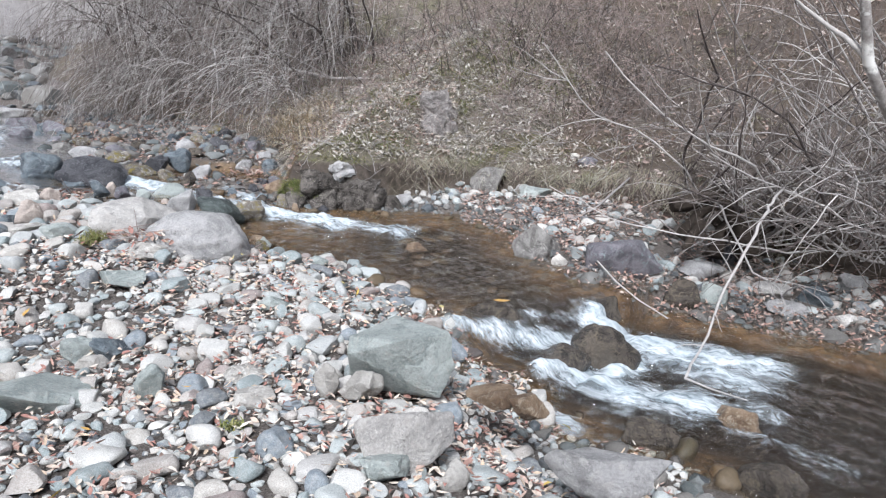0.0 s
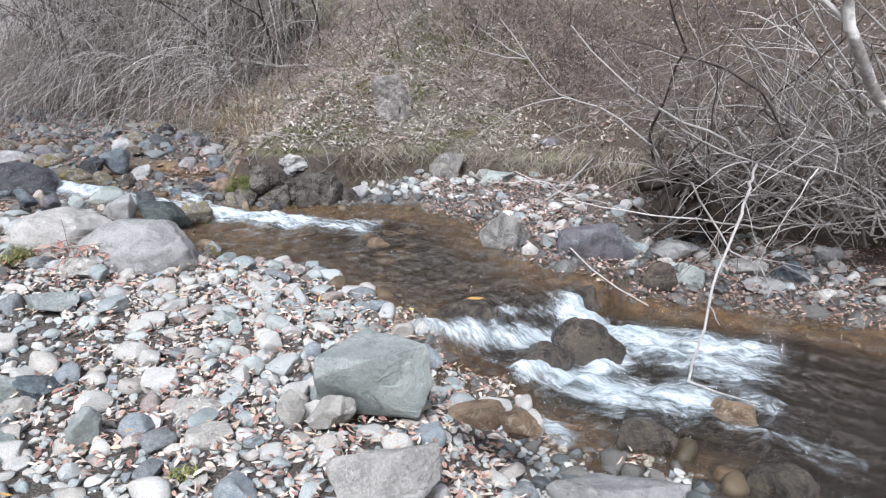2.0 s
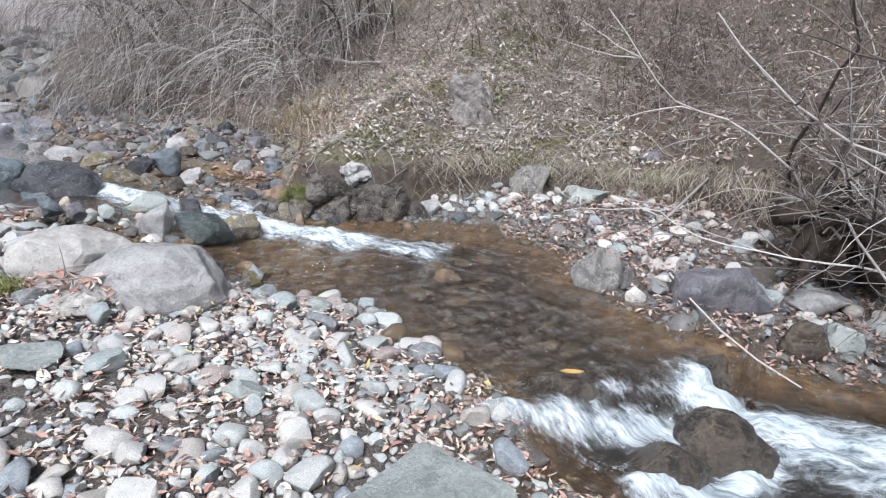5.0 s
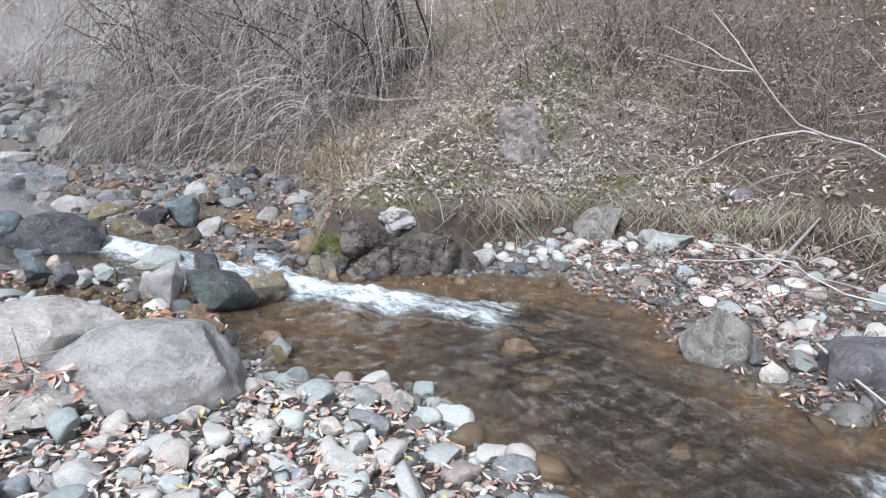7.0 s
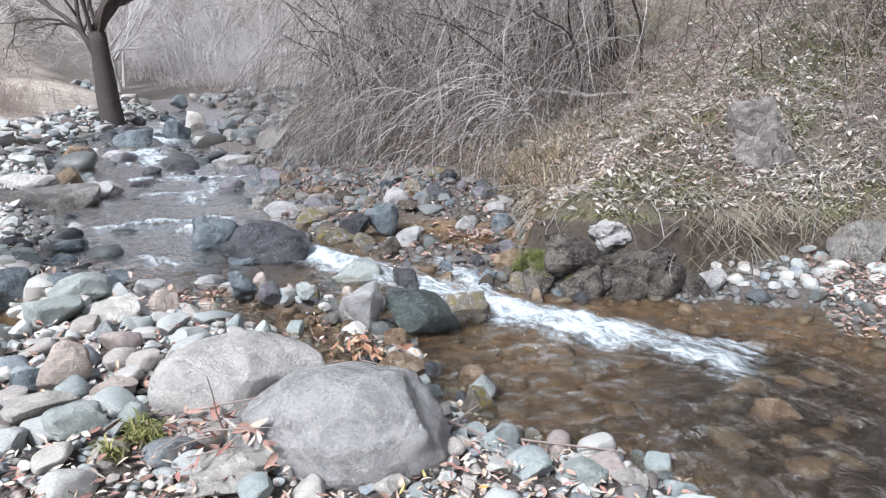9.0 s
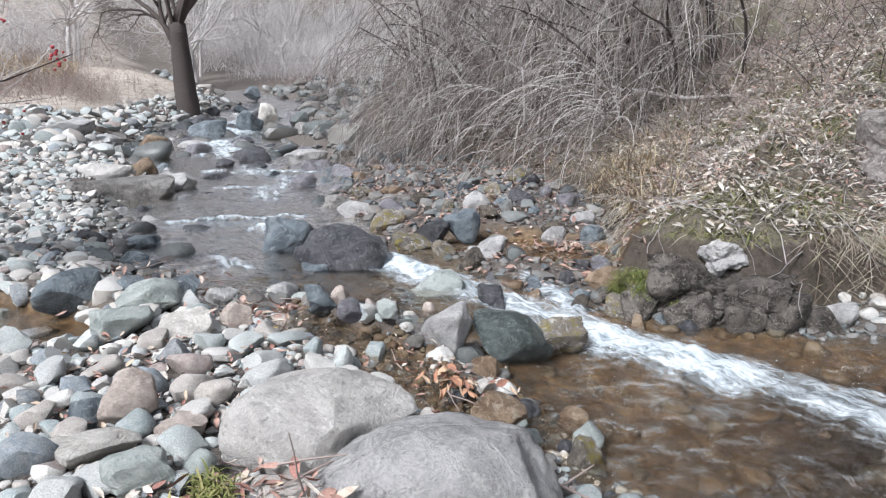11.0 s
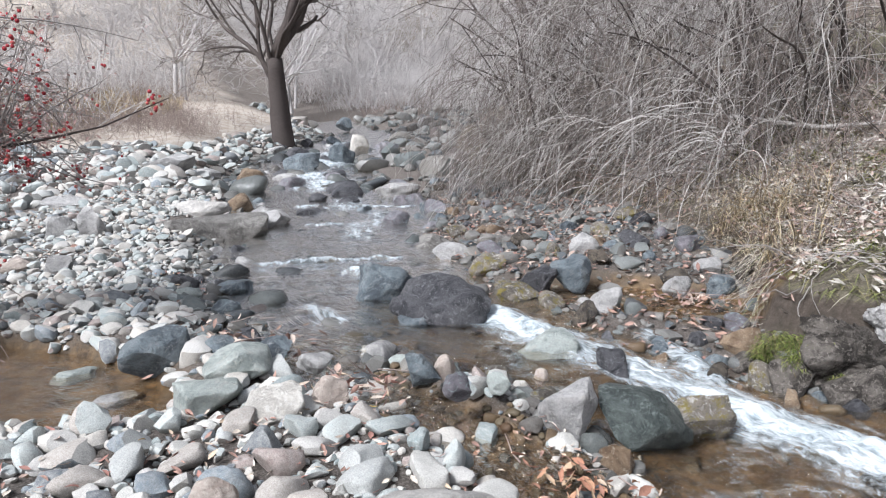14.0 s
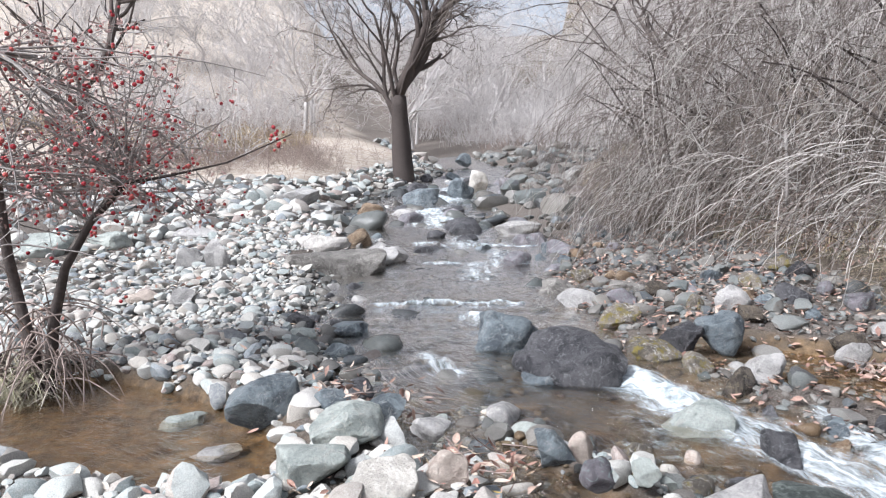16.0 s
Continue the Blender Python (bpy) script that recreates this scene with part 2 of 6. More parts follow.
def leaf_material(name, *cols):
    m = Nodes(name)
    pick = m.add("NewGeometry").outputs["Random Per Island"]
    c = m.ramp(pick, *[(i / len(cols), col) for i, col in enumerate(cols)], mode="CONSTANT")
    c = m.mix(0.4, c, m.ramp(m.noise(70.0, 4.0, 0.6, m.place()), (0.3, grey(0.2)), (0.7, grey(0.75))), "OVERLAY")
    return m.done(c, 0.75, 0.2)


def bark_material(name, light, dark, patch=None):
    m = Nodes(name)
    pick = m.add("NewGeometry").outputs["Random Per Island"]
    n = m.noise(30.0, 6.0, 0.7, m.place())
    c = m.mix(m.ramp(n, (0.3, grey(0)), (0.7, grey(1))), dark, light)
    c = m.mix(m.math("MULTIPLY", pick, 0.6), c, tuple(0.5 * v for v in dark))
    if patch:
        c = m.mix(m.ramp(m.noise(6.0, 4.0, 0.6, m.place()), (0.48, grey(0)), (0.58, grey(1))), c, patch)
    m.bump(n, 0.6, 0.01)
    return m.done(c, 0.85, 0.2)


GROUND = ground_material()
WATER = water_material()
WATER_STILL = water_material("still_water", 3.0)
HILL_LITTER = leaf_material("hillside_litter", (0.44, 0.405, 0.355), (0.50, 0.465, 0.42), (0.35, 0.315, 0.27), (0.47, 0.44, 0.39), (0.24, 0.21, 0.17), (0.41, 0.365, 0.30), (0.38, 0.305, 0.26), (0.54, 0.51, 0.465))
LITTER = leaf_material("fallen_leaves", (0.40, 0.29, 0.24), (0.48, 0.39, 0.32), (0.32, 0.17, 0.14), (0.57, 0.50, 0.42), (0.26, 0.16, 0.13), (0.50, 0.39, 0.29), (0.42, 0.26, 0.21), (0.60, 0.54, 0.47))
LITTER_RED = leaf_material("russet_leaves", (0.34, 0.22, 0.18), (0.42, 0.31, 0.26), (0.25, 0.15, 0.125), (0.48, 0.39, 0.33), (0.30, 0.21, 0.175), (0.37, 0.24, 0.185))
LITTER_DARK = leaf_material("dark_brown_leaves", (0.33, 0.25, 0.215), (0.40, 0.33, 0.29), (0.20, 0.15, 0.125), (0.46, 0.40, 0.355), (0.32, 0.225, 0.185), (0.52, 0.47, 0.42), (0.25, 0.185, 0.16))
YELLOW = leaf_material("yellow_leaf", (0.50, 0.36, 0.10), (0.45, 0.28, 0.09), (0.42, 0.36, 0.15))
DRYGRASS = leaf_material("dry_grass", (0.42, 0.385, 0.315), (0.32, 0.295, 0.23), (0.52, 0.48, 0.41), (0.24, 0.22, 0.16), (0.44, 0.40, 0.30), (0.22, 0.22, 0.12), (0.34, 0.31, 0.22))
STRAW = leaf_material("straw_grass", (0.44, 0.35, 0.22), (0.34, 0.27, 0.17), (0.48, 0.41, 0.29), (0.27, 0.21, 0.15))
ROOTS = leaf_material("dead_roots", (0.16, 0.12, 0.095), (0.24, 0.185, 0.15), (0.10, 0.075, 0.06), (0.32, 0.255, 0.21))
GREENGRASS = leaf_material("green_grass", (0.19, 0.21, 0.07), (0.26, 0.26, 0.10), (0.15, 0.17, 0.05), (0.30, 0.27, 0.12))
MOSS = leaf_material("fresh_moss", (0.17, 0.21, 0.05), (0.10, 0.13, 0.03), (0.26, 0.28, 0.09), (0.17, 0.14, 0.07), (0.08, 0.09, 0.03))
TWIG = bark_material("grey_twigs", (0.47, 0.44, 0.42), (0.25, 0.228, 0.215))
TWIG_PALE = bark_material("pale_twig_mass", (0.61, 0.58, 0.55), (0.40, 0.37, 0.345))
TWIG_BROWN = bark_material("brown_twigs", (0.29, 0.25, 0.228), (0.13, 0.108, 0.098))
TWIG_RED = bark_material("reddish_twigs", (0.45, 0.37, 0.335), (0.28, 0.22, 0.195))
# paler than real twigs: the haze of distance is put into this colour
TWIG_HAZE = bark_material("hazed_far_twigs", (0.72, 0.685, 0.67), (0.56, 0.53, 0.52))
BARK = bark_material("dark_bark", (0.15, 0.125, 0.115), (0.06, 0.05, 0.047))
BIRCH = bark_material("peeling_pale_bark", (0.50, 0.47, 0.44), (0.2, 0.175, 0.16), (0.70, 0.68, 0.64))
ROTTEN = bark_material("rotten_wood", (0.10, 0.078, 0.06), (0.025, 0.02, 0.017))
BERRY = leaf_material("red_berries", (0.40, 0.06, 0.07), (0.32, 0.04, 0.05), (0.46, 0.11, 0.10))

# ---- terrain ----
# the stream's middle line: x, y, water level, half width
STREAM = np.array([
    (-66.0, 62.0, 5.2, 1.2), (-34.0, 40.0, 2.9, 1.5), (-19.0, 27.0, 1.42, 1.5), (-14.6, 18.6, 0.86, 1.7), (-11.6, 13.9, 0.58, 1.7),
    (-7.9, 10.5, 0.41, 1.65), (-6.3, 8.1, 0.33, 1.4), (-5.1, 6.75, 0.29, 1.3), (-4.0, 5.75, 0.265, 1.05), (-3.1, 5.65, 0.25, 0.9), (-2.2, 5.5, 0.16, 0.62),
    (-1.3, 5.25, 0.03, 0.72), (-0.4, 4.75, 0.0, 1.25), (0.35, 4.35, 0.0, 1.45), (0.8, 3.6, 0.0, 0.95), (1.15, 2.75, -0.005, 0.9),
    (1.46, 2.3, -0.03, 0.95), (1.62, 2.05, -0.17, 1.05), (1.9, 1.85, -0.28, 1.25), (3.0, 1.4, -0.31, 1.5), (3.9, 0.2, -0.33, 1.6), (5.0, -2.5, -0.4, 1.6), (8.0, -9.0, -0.7, 1.8),
    (20.0, -30.0, -1.6, 2.0)])
# the foot of the steep bank on the far side: x, y, step of the bank's edge
FOOT = np.array([
    (-36.0, 74.0, 0.2), (-18.5, 40.0, 0.2), (-12.2, 23.5, 0.2), (-8.6, 16.0, 0.15), (-5.2, 12.0, 0.12), (-2.9, 10.0, 0.12), (-1.5, 8.0, 0.2), (-1.2, 6.45, 0.34), (-0.9, 6.1, 0.42), (-0.1, 5.95, 0.44), (0.45, 6.35, 0.38),
    (0.9, 6.6, 0.32), (1.8, 6.6, 0.24), (2.7, 6.4, 0.2), (3.4, 5.0, 0.24), (4.4, 4.0, 0.24), (6.0, 2.4, 0.22), (9.0, -2.0, 0.2), (26.0, -28.0, 0.2)])


# the damp channel that cuts the near bar off from the stones beside the chute: x, y, bed level
CHANNEL = np.array([(-4.1, 4.65, 0.20), (-3.2, 4.25, 0.21), (-2.55, 4.12, 0.20), (-2.1, 3.98, 0.14), (-1.75, 3.75, 0.05), (-1.35, 3.75, -0.04)])


def smooth(a, b, v):
    t = np.clip((v - a) / (b - a), 0, 1)
    return t * t * (3 - 2 * t)


def along(line, x, y):
    """Distance to a line, the side (1: to its left, walking down it), metres along it and its values there."""
    best = np.full(x.shape, 1e9)
    side, run, vals = np.ones(x.shape), np.zeros(x.shape), np.zeros(x.shape + (line.shape[1] - 2,))
    start = 0.0
    for a, b in zip(line[:-1], line[1:]):
        dx, dy = b[0] - a[0], b[1] - a[1]
        size = math.hypot(dx, dy)
        u = np.clip(((x - a[0]) * dx + (y - a[1]) * dy) / size**2, 0, 1)
        d = np.hypot(x - a[0] - u * dx, y - a[1] - u * dy)
        near = d < best
        best = np.where(near, d, best)
        side = np.where(near, np.sign(dx * (y - a[1]) - dy * (x - a[0]) + 1e-9), side)
        run = np.where(near, start + u * size, run)
        vals = np.where(near[..., None], a[2:] + u[..., None] * (b[2:] - a[2:]), vals)
        start += size
    return best, side, run, vals


def wobble(x, y, scale, seed=0.0):
    """A cheap smooth noise, about -1 to 1."""
    u, v = x / scale + seed, y / scale - 1.7 * seed
    return (np.sin(1.3 * u + 2.1 * np.sin(0.9 * v + seed)) + np.sin(1.7 * v + 1.9 * np.sin(1.1 * u - seed)) + np.sin(0.8 * u + 1.2 * v + np.sin(2.3 * u - 1.4 * v))) / 3


def land(x, y):
    """The ground's height, the water's level, metres outside the water's edge, the side, metres beyond the bank's foot."""
    dist, side, run, vals = along(STREAM, x, y)
    level, half = vals[..., 0], vals[..., 1]
    out = dist - half + 0.16 * wobble(x, y, 0.55, 3.0) + 0.08 * wobble(x, y, 0.21, 1.0)
    bed = level - 0.13 * smooth(0.05, -0.55, out) - 0.02
    upstream = np.clip(-0.69 * (x + 6) + 0.72 * (y - 7), 0, None)
    bar = 0.10 + 0.30 * smooth(-0.4, -2.5, x) * smooth(0.6, 2.2, y) + 0.09 * upstream + 0.02 * wobble(x, y, 0.9, 5.0)
    away = np.clip(dist - half, 0, None)
    bar = np.maximum(bar, level + 0.09) + 0.05 * np.clip(away - 5, 0, None) * smooth(-2, -12, x) + 0.02 * np.clip(away - 14, 0, None)
    bar = np.where(upstream > 0, np.minimum(bar, level + 0.12 + 0.28 * away + 3.0 * smooth(3.0, 0.0, upstream)), bar)
    left = bed + (bar - bed) * smooth(-0.05, 1.0, out / (0.75 + 0.75 * smooth(1.9, 1.1, y)))
    # a shallow side pool behind the bar
    dip = np.hypot((x + 5.15 - 0.35 * (y - 3.3)) / 1.45, (y - 3.35) / 0.62)
    left = left + (0.18 - left) * smooth(1.15, 0.75, dip)
    cut, _, _, low = along(CHANNEL, x, y)
    left = left + (np.minimum(left, low[..., 0]) - left) * smooth(0.42, 0.16, cut)
    # below the rapids the far shore falls gently towards the lower pool
    fall = smooth(1.3, 1.6, x) * smooth(5.2, 4.0, y) * smooth(0.8, 1.6, y)
    shore_level = level + fall * (-0.31 * smooth(2.0, 3.1, x) - level)
    beach = shore_level + 0.02 + 0.13 * np.clip(out, 0, 2.2) + 0.02 * np.clip(out - 2.2, 0, None)
    trickle = np.hypot((x + 2.15 + 0.5 * (y - 6.9)) / 1.0, (y - 6.9) / 0.36)
    right = bed + (beach - bed) * smooth(-0.1, 0.35, out)
    right = right + (0.17 - right) * smooth(1.2, 0.8, trickle)
    fdist, fside, frun, step = along(FOOT, x, y)
    deep = fdist * fside + 0.10 * wobble(x, y, 0.6, 7.0)
    up = np.clip(deep, 0, None)
    rise = step[..., 0] * smooth(0.0, 0.16, deep) + 0.45 * np.clip(up - 0.1, 0, 18) + 0.3 * np.clip(up - 18.1, 0, 80)
    rise = rise + (0.10 * wobble(x, y, 1.5, 2.0) + 0.075 * wobble(x, y, 0.42, 4.0) + 0.03 * wobble(x, y, 0.17, 6.0)) * smooth(0.2, 1.5, deep)
    z = np.where(side > 0, right + rise, left) + 0.012 * wobble(x, y, 0.13, 9.0)
    far = np.hypot(x + 2, y - 2)
    # the valley's end: hills all round
    z = z + 0.30 * np.clip(far - 58, 0, 140) * np.where(side > 0, 0.7, 1.0) * smooth(-0.3, 0.5, (y - x) / (far + 1e-6))
    return z, level, out, side, deep


def steps(lo, hi, fine_lo, fine_hi, fine, grow=1.055):
    """Grid lines: close in the middle, wider and wider outwards."""
    mid = list(np.arange(fine_lo, fine_hi + 1e-6, fine))
    low, high, d = [], [], fine
    v = fine_lo
    while v > lo:
        d *= grow
        v -= d
        low.append(v)
    v, d = fine_hi, fine
    while v < hi:
        d *= grow
        v += d
        high.append(v)
    return np.array(low[::-1] + mid + high)


def sheet(name, X, Y, Z, keep, material, attributes):
    """A grid of points as one mesh, of which the cells in keep stay."""
    rows, cols = X.shape
    index = np.arange(rows * cols).reshape(rows, cols)
    quads = np.stack([index[:-1, :-1], index[:-1, 1:], index[1:, 1:], index[1:, :-1]], -1)[keep]
    used = np.unique(quads)
    number = np.full(rows * cols, -1)
    number[used] = np.arange(len(used))
    mesh = bpy.data.meshes.new(name)
    mesh.from_pydata(np.stack([X.ravel(), Y.ravel(), Z.ravel()], -1)[used].tolist(), [], number[quads.reshape(-1, 4)].tolist())
    for key, values in attributes.items():
        if values.ndim == 3:
            mesh.attributes.new(key, "FLOAT_VECTOR", "POINT").data.foreach_set("vector", values.reshape(-1, 3)[used].astype(np.float32).ravel())
        else:
            mesh.attributes.new(key, "FLOAT", "POINT").data.foreach_set("value", values.ravel()[used].astype(np.float32))
    mesh.polygons.foreach_set("use_smooth", [True] * len(mesh.polygons))
    mesh.materials.append(material)
    return new(name, mesh)


def gully(x, y):
    """Where dark earth and brown leaves take the pale litter's place: in the gully and under the shrub; under the
    drooping bush its shade is put into the colour.
    """
    edge = 0.35 * wobble(x, y, 0.7, 1.1)
    weeds = 0.75 * np.exp(-(((x + 1.3) / 1.2) ** 2 + ((y - 7.4) / 1.1) ** 2))
    return np.maximum(np.maximum(weeds, smooth(-0.3, 0.5, x - 2.75 - 0.12 * (y - 6.5) + edge)), smooth(0.3, -0.6, x + 1.2 + 0.25 * (y - 8) + edge) * 0.4 * smooth(8.6, 9.8, y + edge))


gx, gy = np.meshgrid(steps(-900, 900, -9.5, 6.0, 0.06), steps(-900, 900, -3.5, 11.5, 0.06))
gz, glevel, gout, gside, gdeep = land(gx, gy)
pool = np.hypot((gx + 5.15 - 0.35 * (gy - 3.3)) / 1.45, (gy - 3.35) / 0.62)
hill = np.where(gside > 0, smooth(-0.25, 0.15, gdeep), 0.0)
hill = np.maximum(hill, np.where(gside < 0, smooth(13.0, 18.0, gout), 0.0))
hill = np.maximum(hill, smooth(70.0, 95.0, np.hypot(gx + 2, gy - 2)))
wet = (1 - 0.8 * smooth(10.0, 15.0, gy)) * np.maximum(smooth(0.12, -0.12, gout), smooth(1.1, 0.9, pool) * (gside < 0))
wet = np.maximum(wet, np.where(gside < 0, 0.9 * smooth(0.36, 0.2, along(CHANNEL, gx, gy)[0]), 0.0))
plain = np.where(gside < 0, smooth(12.0, 17.0, gout), 0.0) * (0.5 + 0.5 * smooth(-0.4, 0.3, wobble(gx, gy, 3.0, 2.2)))
plain = np.maximum(plain, np.where(gside < 0, smooth(17.5, 20.0, np.hypot(gx + 2, gy - 2) + 1.5 * wobble(gx, gy, 2.2, 4.1)) * smooth(1.2, 2.2, gout), 0.0))
# deep parts of the pools, where the bed colour is darkened for depth
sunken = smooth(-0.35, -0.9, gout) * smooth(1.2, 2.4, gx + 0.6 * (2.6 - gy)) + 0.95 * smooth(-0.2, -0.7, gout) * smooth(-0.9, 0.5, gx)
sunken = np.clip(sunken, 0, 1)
wet = np.maximum(wet, np.where(gside > 0, smooth(1.35, 1.0, np.hypot((gx + 2.15 + 0.5 * (gy - 6.9)) / 1.0, (gy - 6.9) / 0.36)), 0.0))
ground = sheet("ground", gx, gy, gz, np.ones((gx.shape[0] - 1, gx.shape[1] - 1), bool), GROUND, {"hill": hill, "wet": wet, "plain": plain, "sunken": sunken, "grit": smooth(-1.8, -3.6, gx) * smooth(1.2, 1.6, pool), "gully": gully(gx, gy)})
tagged(ground, "stony stream valley ground with gravel and leaf litter", "ground", kind="structure")


def height(x, y):
    return float(land(np.array([float(x)]), np.array([float(y)]))[0][0])


# white water: from x, y to x, y, half width, strength
RAPIDS = ((-3.15, 5.95, -2.6, 5.8, 0.24, 1.1), (-2.6, 5.8, -1.9, 5.6, 0.27, 0.85), (-1.9, 5.6, -1.1, 5.32, 0.25, 0.95), (-1.1, 5.3, -0.35, 5.0, 0.28, 1.1), (-0.4, 5.0, 0.35, 4.6, 0.24, 0.75), (-0.2, 5.15, 0.5, 4.8, 0.14, 0.6), (-1.9, 6.3, -1.4, 5.7, 0.16, 0.85),
          (1.98, 2.28, 2.45, 2.1, 0.23, 1.45), (2.4, 2.1, 3.0, 1.85, 0.27, 1.1), (2.25, 1.95, 2.75, 1.5, 0.20, 0.95), (2.05, 1.8, 1.72, 1.5, 0.12, 1.2), (1.6, 1.48, 1.85, 1.3, 0.20, 1.4), (1.85, 1.3, 2.3, 1.2, 0.22, 1.1), (2.3, 1.2, 2.7, 1.1, 0.16, 0.55),
          (0.65, 1.86, 1.0, 1.88, 0.11, 0.85), (1.0, 1.92, 1.6, 1.95, 0.15, 0.85), (1.28, 1.46, 1.5, 1.5, 0.08, 1.0), (1.3, 0.98, 1.36, 0.84, 0.09, 0.95), (1.2, 2.18, 1.7, 2.25, 0.06, 0.5),
          (-4.55, 5.55, -4.1, 5.35, 0.12, 0.75), (-4.95, 6.75, -4.3, 6.55, 0.15, 0.9), (-6.1, 6.6, -4.9, 7.5, 0.07, 0.85), (-8.6, 10.2, -6.8, 11.0, 0.08, 0.75), (-7.3, 8.9, -6.0, 9.5, 0.07, 0.7), (-10.4, 12.2, -9.0, 13.2, 0.12, 0.8), (-6.6, 9.2, -6.1, 8.4, 0.3, 0.55), (-8.3, 11.2, -7.7, 10.4, 0.4, 0.5), (-7.0, 10.2, -6.4, 9.3, 0.25, 0.5), (-10.6, 13.5, -9.8, 12.6, 0.6, 0.9), (-11.9, 14.6, -11.3, 13.9, 0.5, 0.95), (-13.6, 17.2, -12.9, 16.4, 0.7, 1.0), (-14.9, 19.6, -14.3, 18.6, 0.7, 0.8), (-16.8, 23.0, -16.0, 21.6, 0.8, 0.8), (2.4, 0.9, 2.8, 0.5, 0.14, 0.4))


def water_sheet(name, xs, ys, label):
    x, y = np.meshgrid(xs, ys)
    dist, side, run, vals = along(STREAM, x, y)
    ground_z, level, out, _, deep = land(x, y)
    foam = np.zeros(x.shape)
    for x0, y0, x1, y1, wide, strong in RAPIDS:
        d, _, _, _ = along(np.array([(x0, y0, 0.0), (x1, y1, 0.0)]), x, y)
        foam = np.maximum(foam, 0.85 * strong * np.exp(-((d / wide) ** 2)))
    rush = np.clip(foam + 0.15, 0, 1)
    z = level + 0.006 * wobble(x, y, 0.12, 2.0) + 0.005 * wobble(x, y, 0.07, 11.0) + 0.007 * wobble(x, y, 0.19, 12.0) + rush * (0.022 * wobble(x, y, 0.05, 6.0) + 0.03 * wobble(x, y, 0.11, 4.0) + 0.04 * wobble(x, y, 0.23, 8.0)) + 0.08 * np.clip(foam - 0.4, 0, 1)
    keep = (out < 0.25) & (z > ground_z - 0.02)
    keep = keep[:-1, :-1] | keep[1:, :-1] | keep[:-1, 1:] | keep[1:, 1:]
    flow = np.stack([run, dist * side, np.zeros(x.shape)], -1)
    ob = sheet(name, x, y, z, keep, WATER, {"foam": foam, "rush": rush, "flow": flow})
    ob.visible_shadow = False
    return tagged(ob, label, "water", kind="structure")


water_sheet("water_stream", np.arange(-10, 7.5, 0.04), np.arange(-7, 12.5, 0.04), "clear shallow brown stream with white rapids")
far_x, far_y = np.arange(-26, -9.9, 0.12), np.arange(8, 44, 0.12)
water_sheet("water_upstream", far_x, far_y, "pale stream water running over upstream stones")


def still_water(name, label, x0, x1, y0, y1, z, inside):
    x, y = np.meshgrid(np.arange(x0, x1, 0.06), np.arange(y0, y1, 0.06))
    none = 0 * x
    ob = sheet(name, x, y, z + 0.004 * wobble(x, y, 0.12, 2.0), inside(x, y)[:-1, :-1], WATER_STILL, {"foam": none, "rush": none, "flow": np.stack([x, y, none], -1)})
    ob.visible_shadow = False
    return tagged(ob, label, "water", kind="structure")


still_water("water_side_pool", "still brown side pool behind the gravel bar", -7.2, -3.2, 2.2, 4.6, 0.275, lambda x, y: np.hypot((x + 5.15 - 0.35 * (y - 3.3)) / 1.45, (y - 3.35) / 0.62) < 1.25)
still_water("water_trickle", "shallow brown trickle under the far bank", -3.8, -0.5, 6.2, 7.6, 0.245, lambda x, y: np.hypot((x + 2.15 + 0.5 * (y - 6.9)) / 1.0, (y - 6.9) / 0.36) < 1.25)


def channel_water():
    """A film of water that runs down the damp channel."""
    x, y = np.meshgrid(np.arange(-4.3, -1.1, 0.04), np.arange(3.4, 5.0, 0.04))
    cut, side, run, low = along(CHANNEL, x, y)
    z = low[..., 0] + 0.045 + 0.006 * wobble(x, y, 0.09, 5.0)
    keep = ((cut < 0.34) & (z > land(x, y)[0] - 0.01))[:-1, :-1]
    ob = sheet("water_channel", x, y, z, keep, WATER, {"foam": 0 * x, "rush": 0 * x, "flow": np.stack([run, cut * side, 0 * x], -1)})
    ob.visible_shadow = False
    return tagged(ob, "thin clear water in the channel behind the cobbles", "water", kind="structure")


channel_water()

# ---- stones ----


def stone_shape(seed, level=3, cuts=5, rough=0.10, square=0.0):
    """A unit stone, about 1 across, as points and triangles: a ball cut by some planes and roughened."""
    rnd = random.Random(seed)
    bm = bmesh.new()
    bmesh.ops.create_icosphere(bm, subdivisions=level, radius=0.5)
    planes = []
    for _ in range(cuts):
        n = Vector((rnd.gauss(0, 1), rnd.gauss(0, 1), rnd.gauss(0, 0.8))).normalized()
        planes.append((n, rnd.uniform(0.24, 0.40) if level < 5 else rnd.uniform(0.33, 0.45)))
    off = Vector((rnd.uniform(-50, 50), rnd.uniform(-50, 50), rnd.uniform(-50, 50)))
    for v in bm.verts:
        p = v.co.copy()
        if square:
            p = p.lerp(Vector([math.copysign(abs(c) ** 0.6 * 0.66, c) for c in p]), square)
        for n, d in planes:
            over = p.dot(n) - d
            if over > 0:
                p -= n * over * 0.97
        p *= 1 + rough * 1.6 * noise.noise(p * 2.2 + off) + rough * 0.6 * noise.noise(p * 6.0 + off)
        if level > 3:
            p *= 1 + rough * 0.34 * noise.noise(p * 16.0 + off) - rough * 0.5 * max(0.0, 0.22 - abs(noise.noise(p * 3.4 + off)))
        v.co = p
    lo = [min(v.co[i] for v in bm.verts) for i in range(3)]
    hi = [max(v.co[i] for v in bm.verts) for i in range(3)]
    for v in bm.verts:
        v.co = Vector([(v.co[i] - (lo[i] + hi[i]) / 2) / (hi[i] - lo[i]) for i in range(3)])
    for f in bm.faces:
        f.smooth = True
    return bm


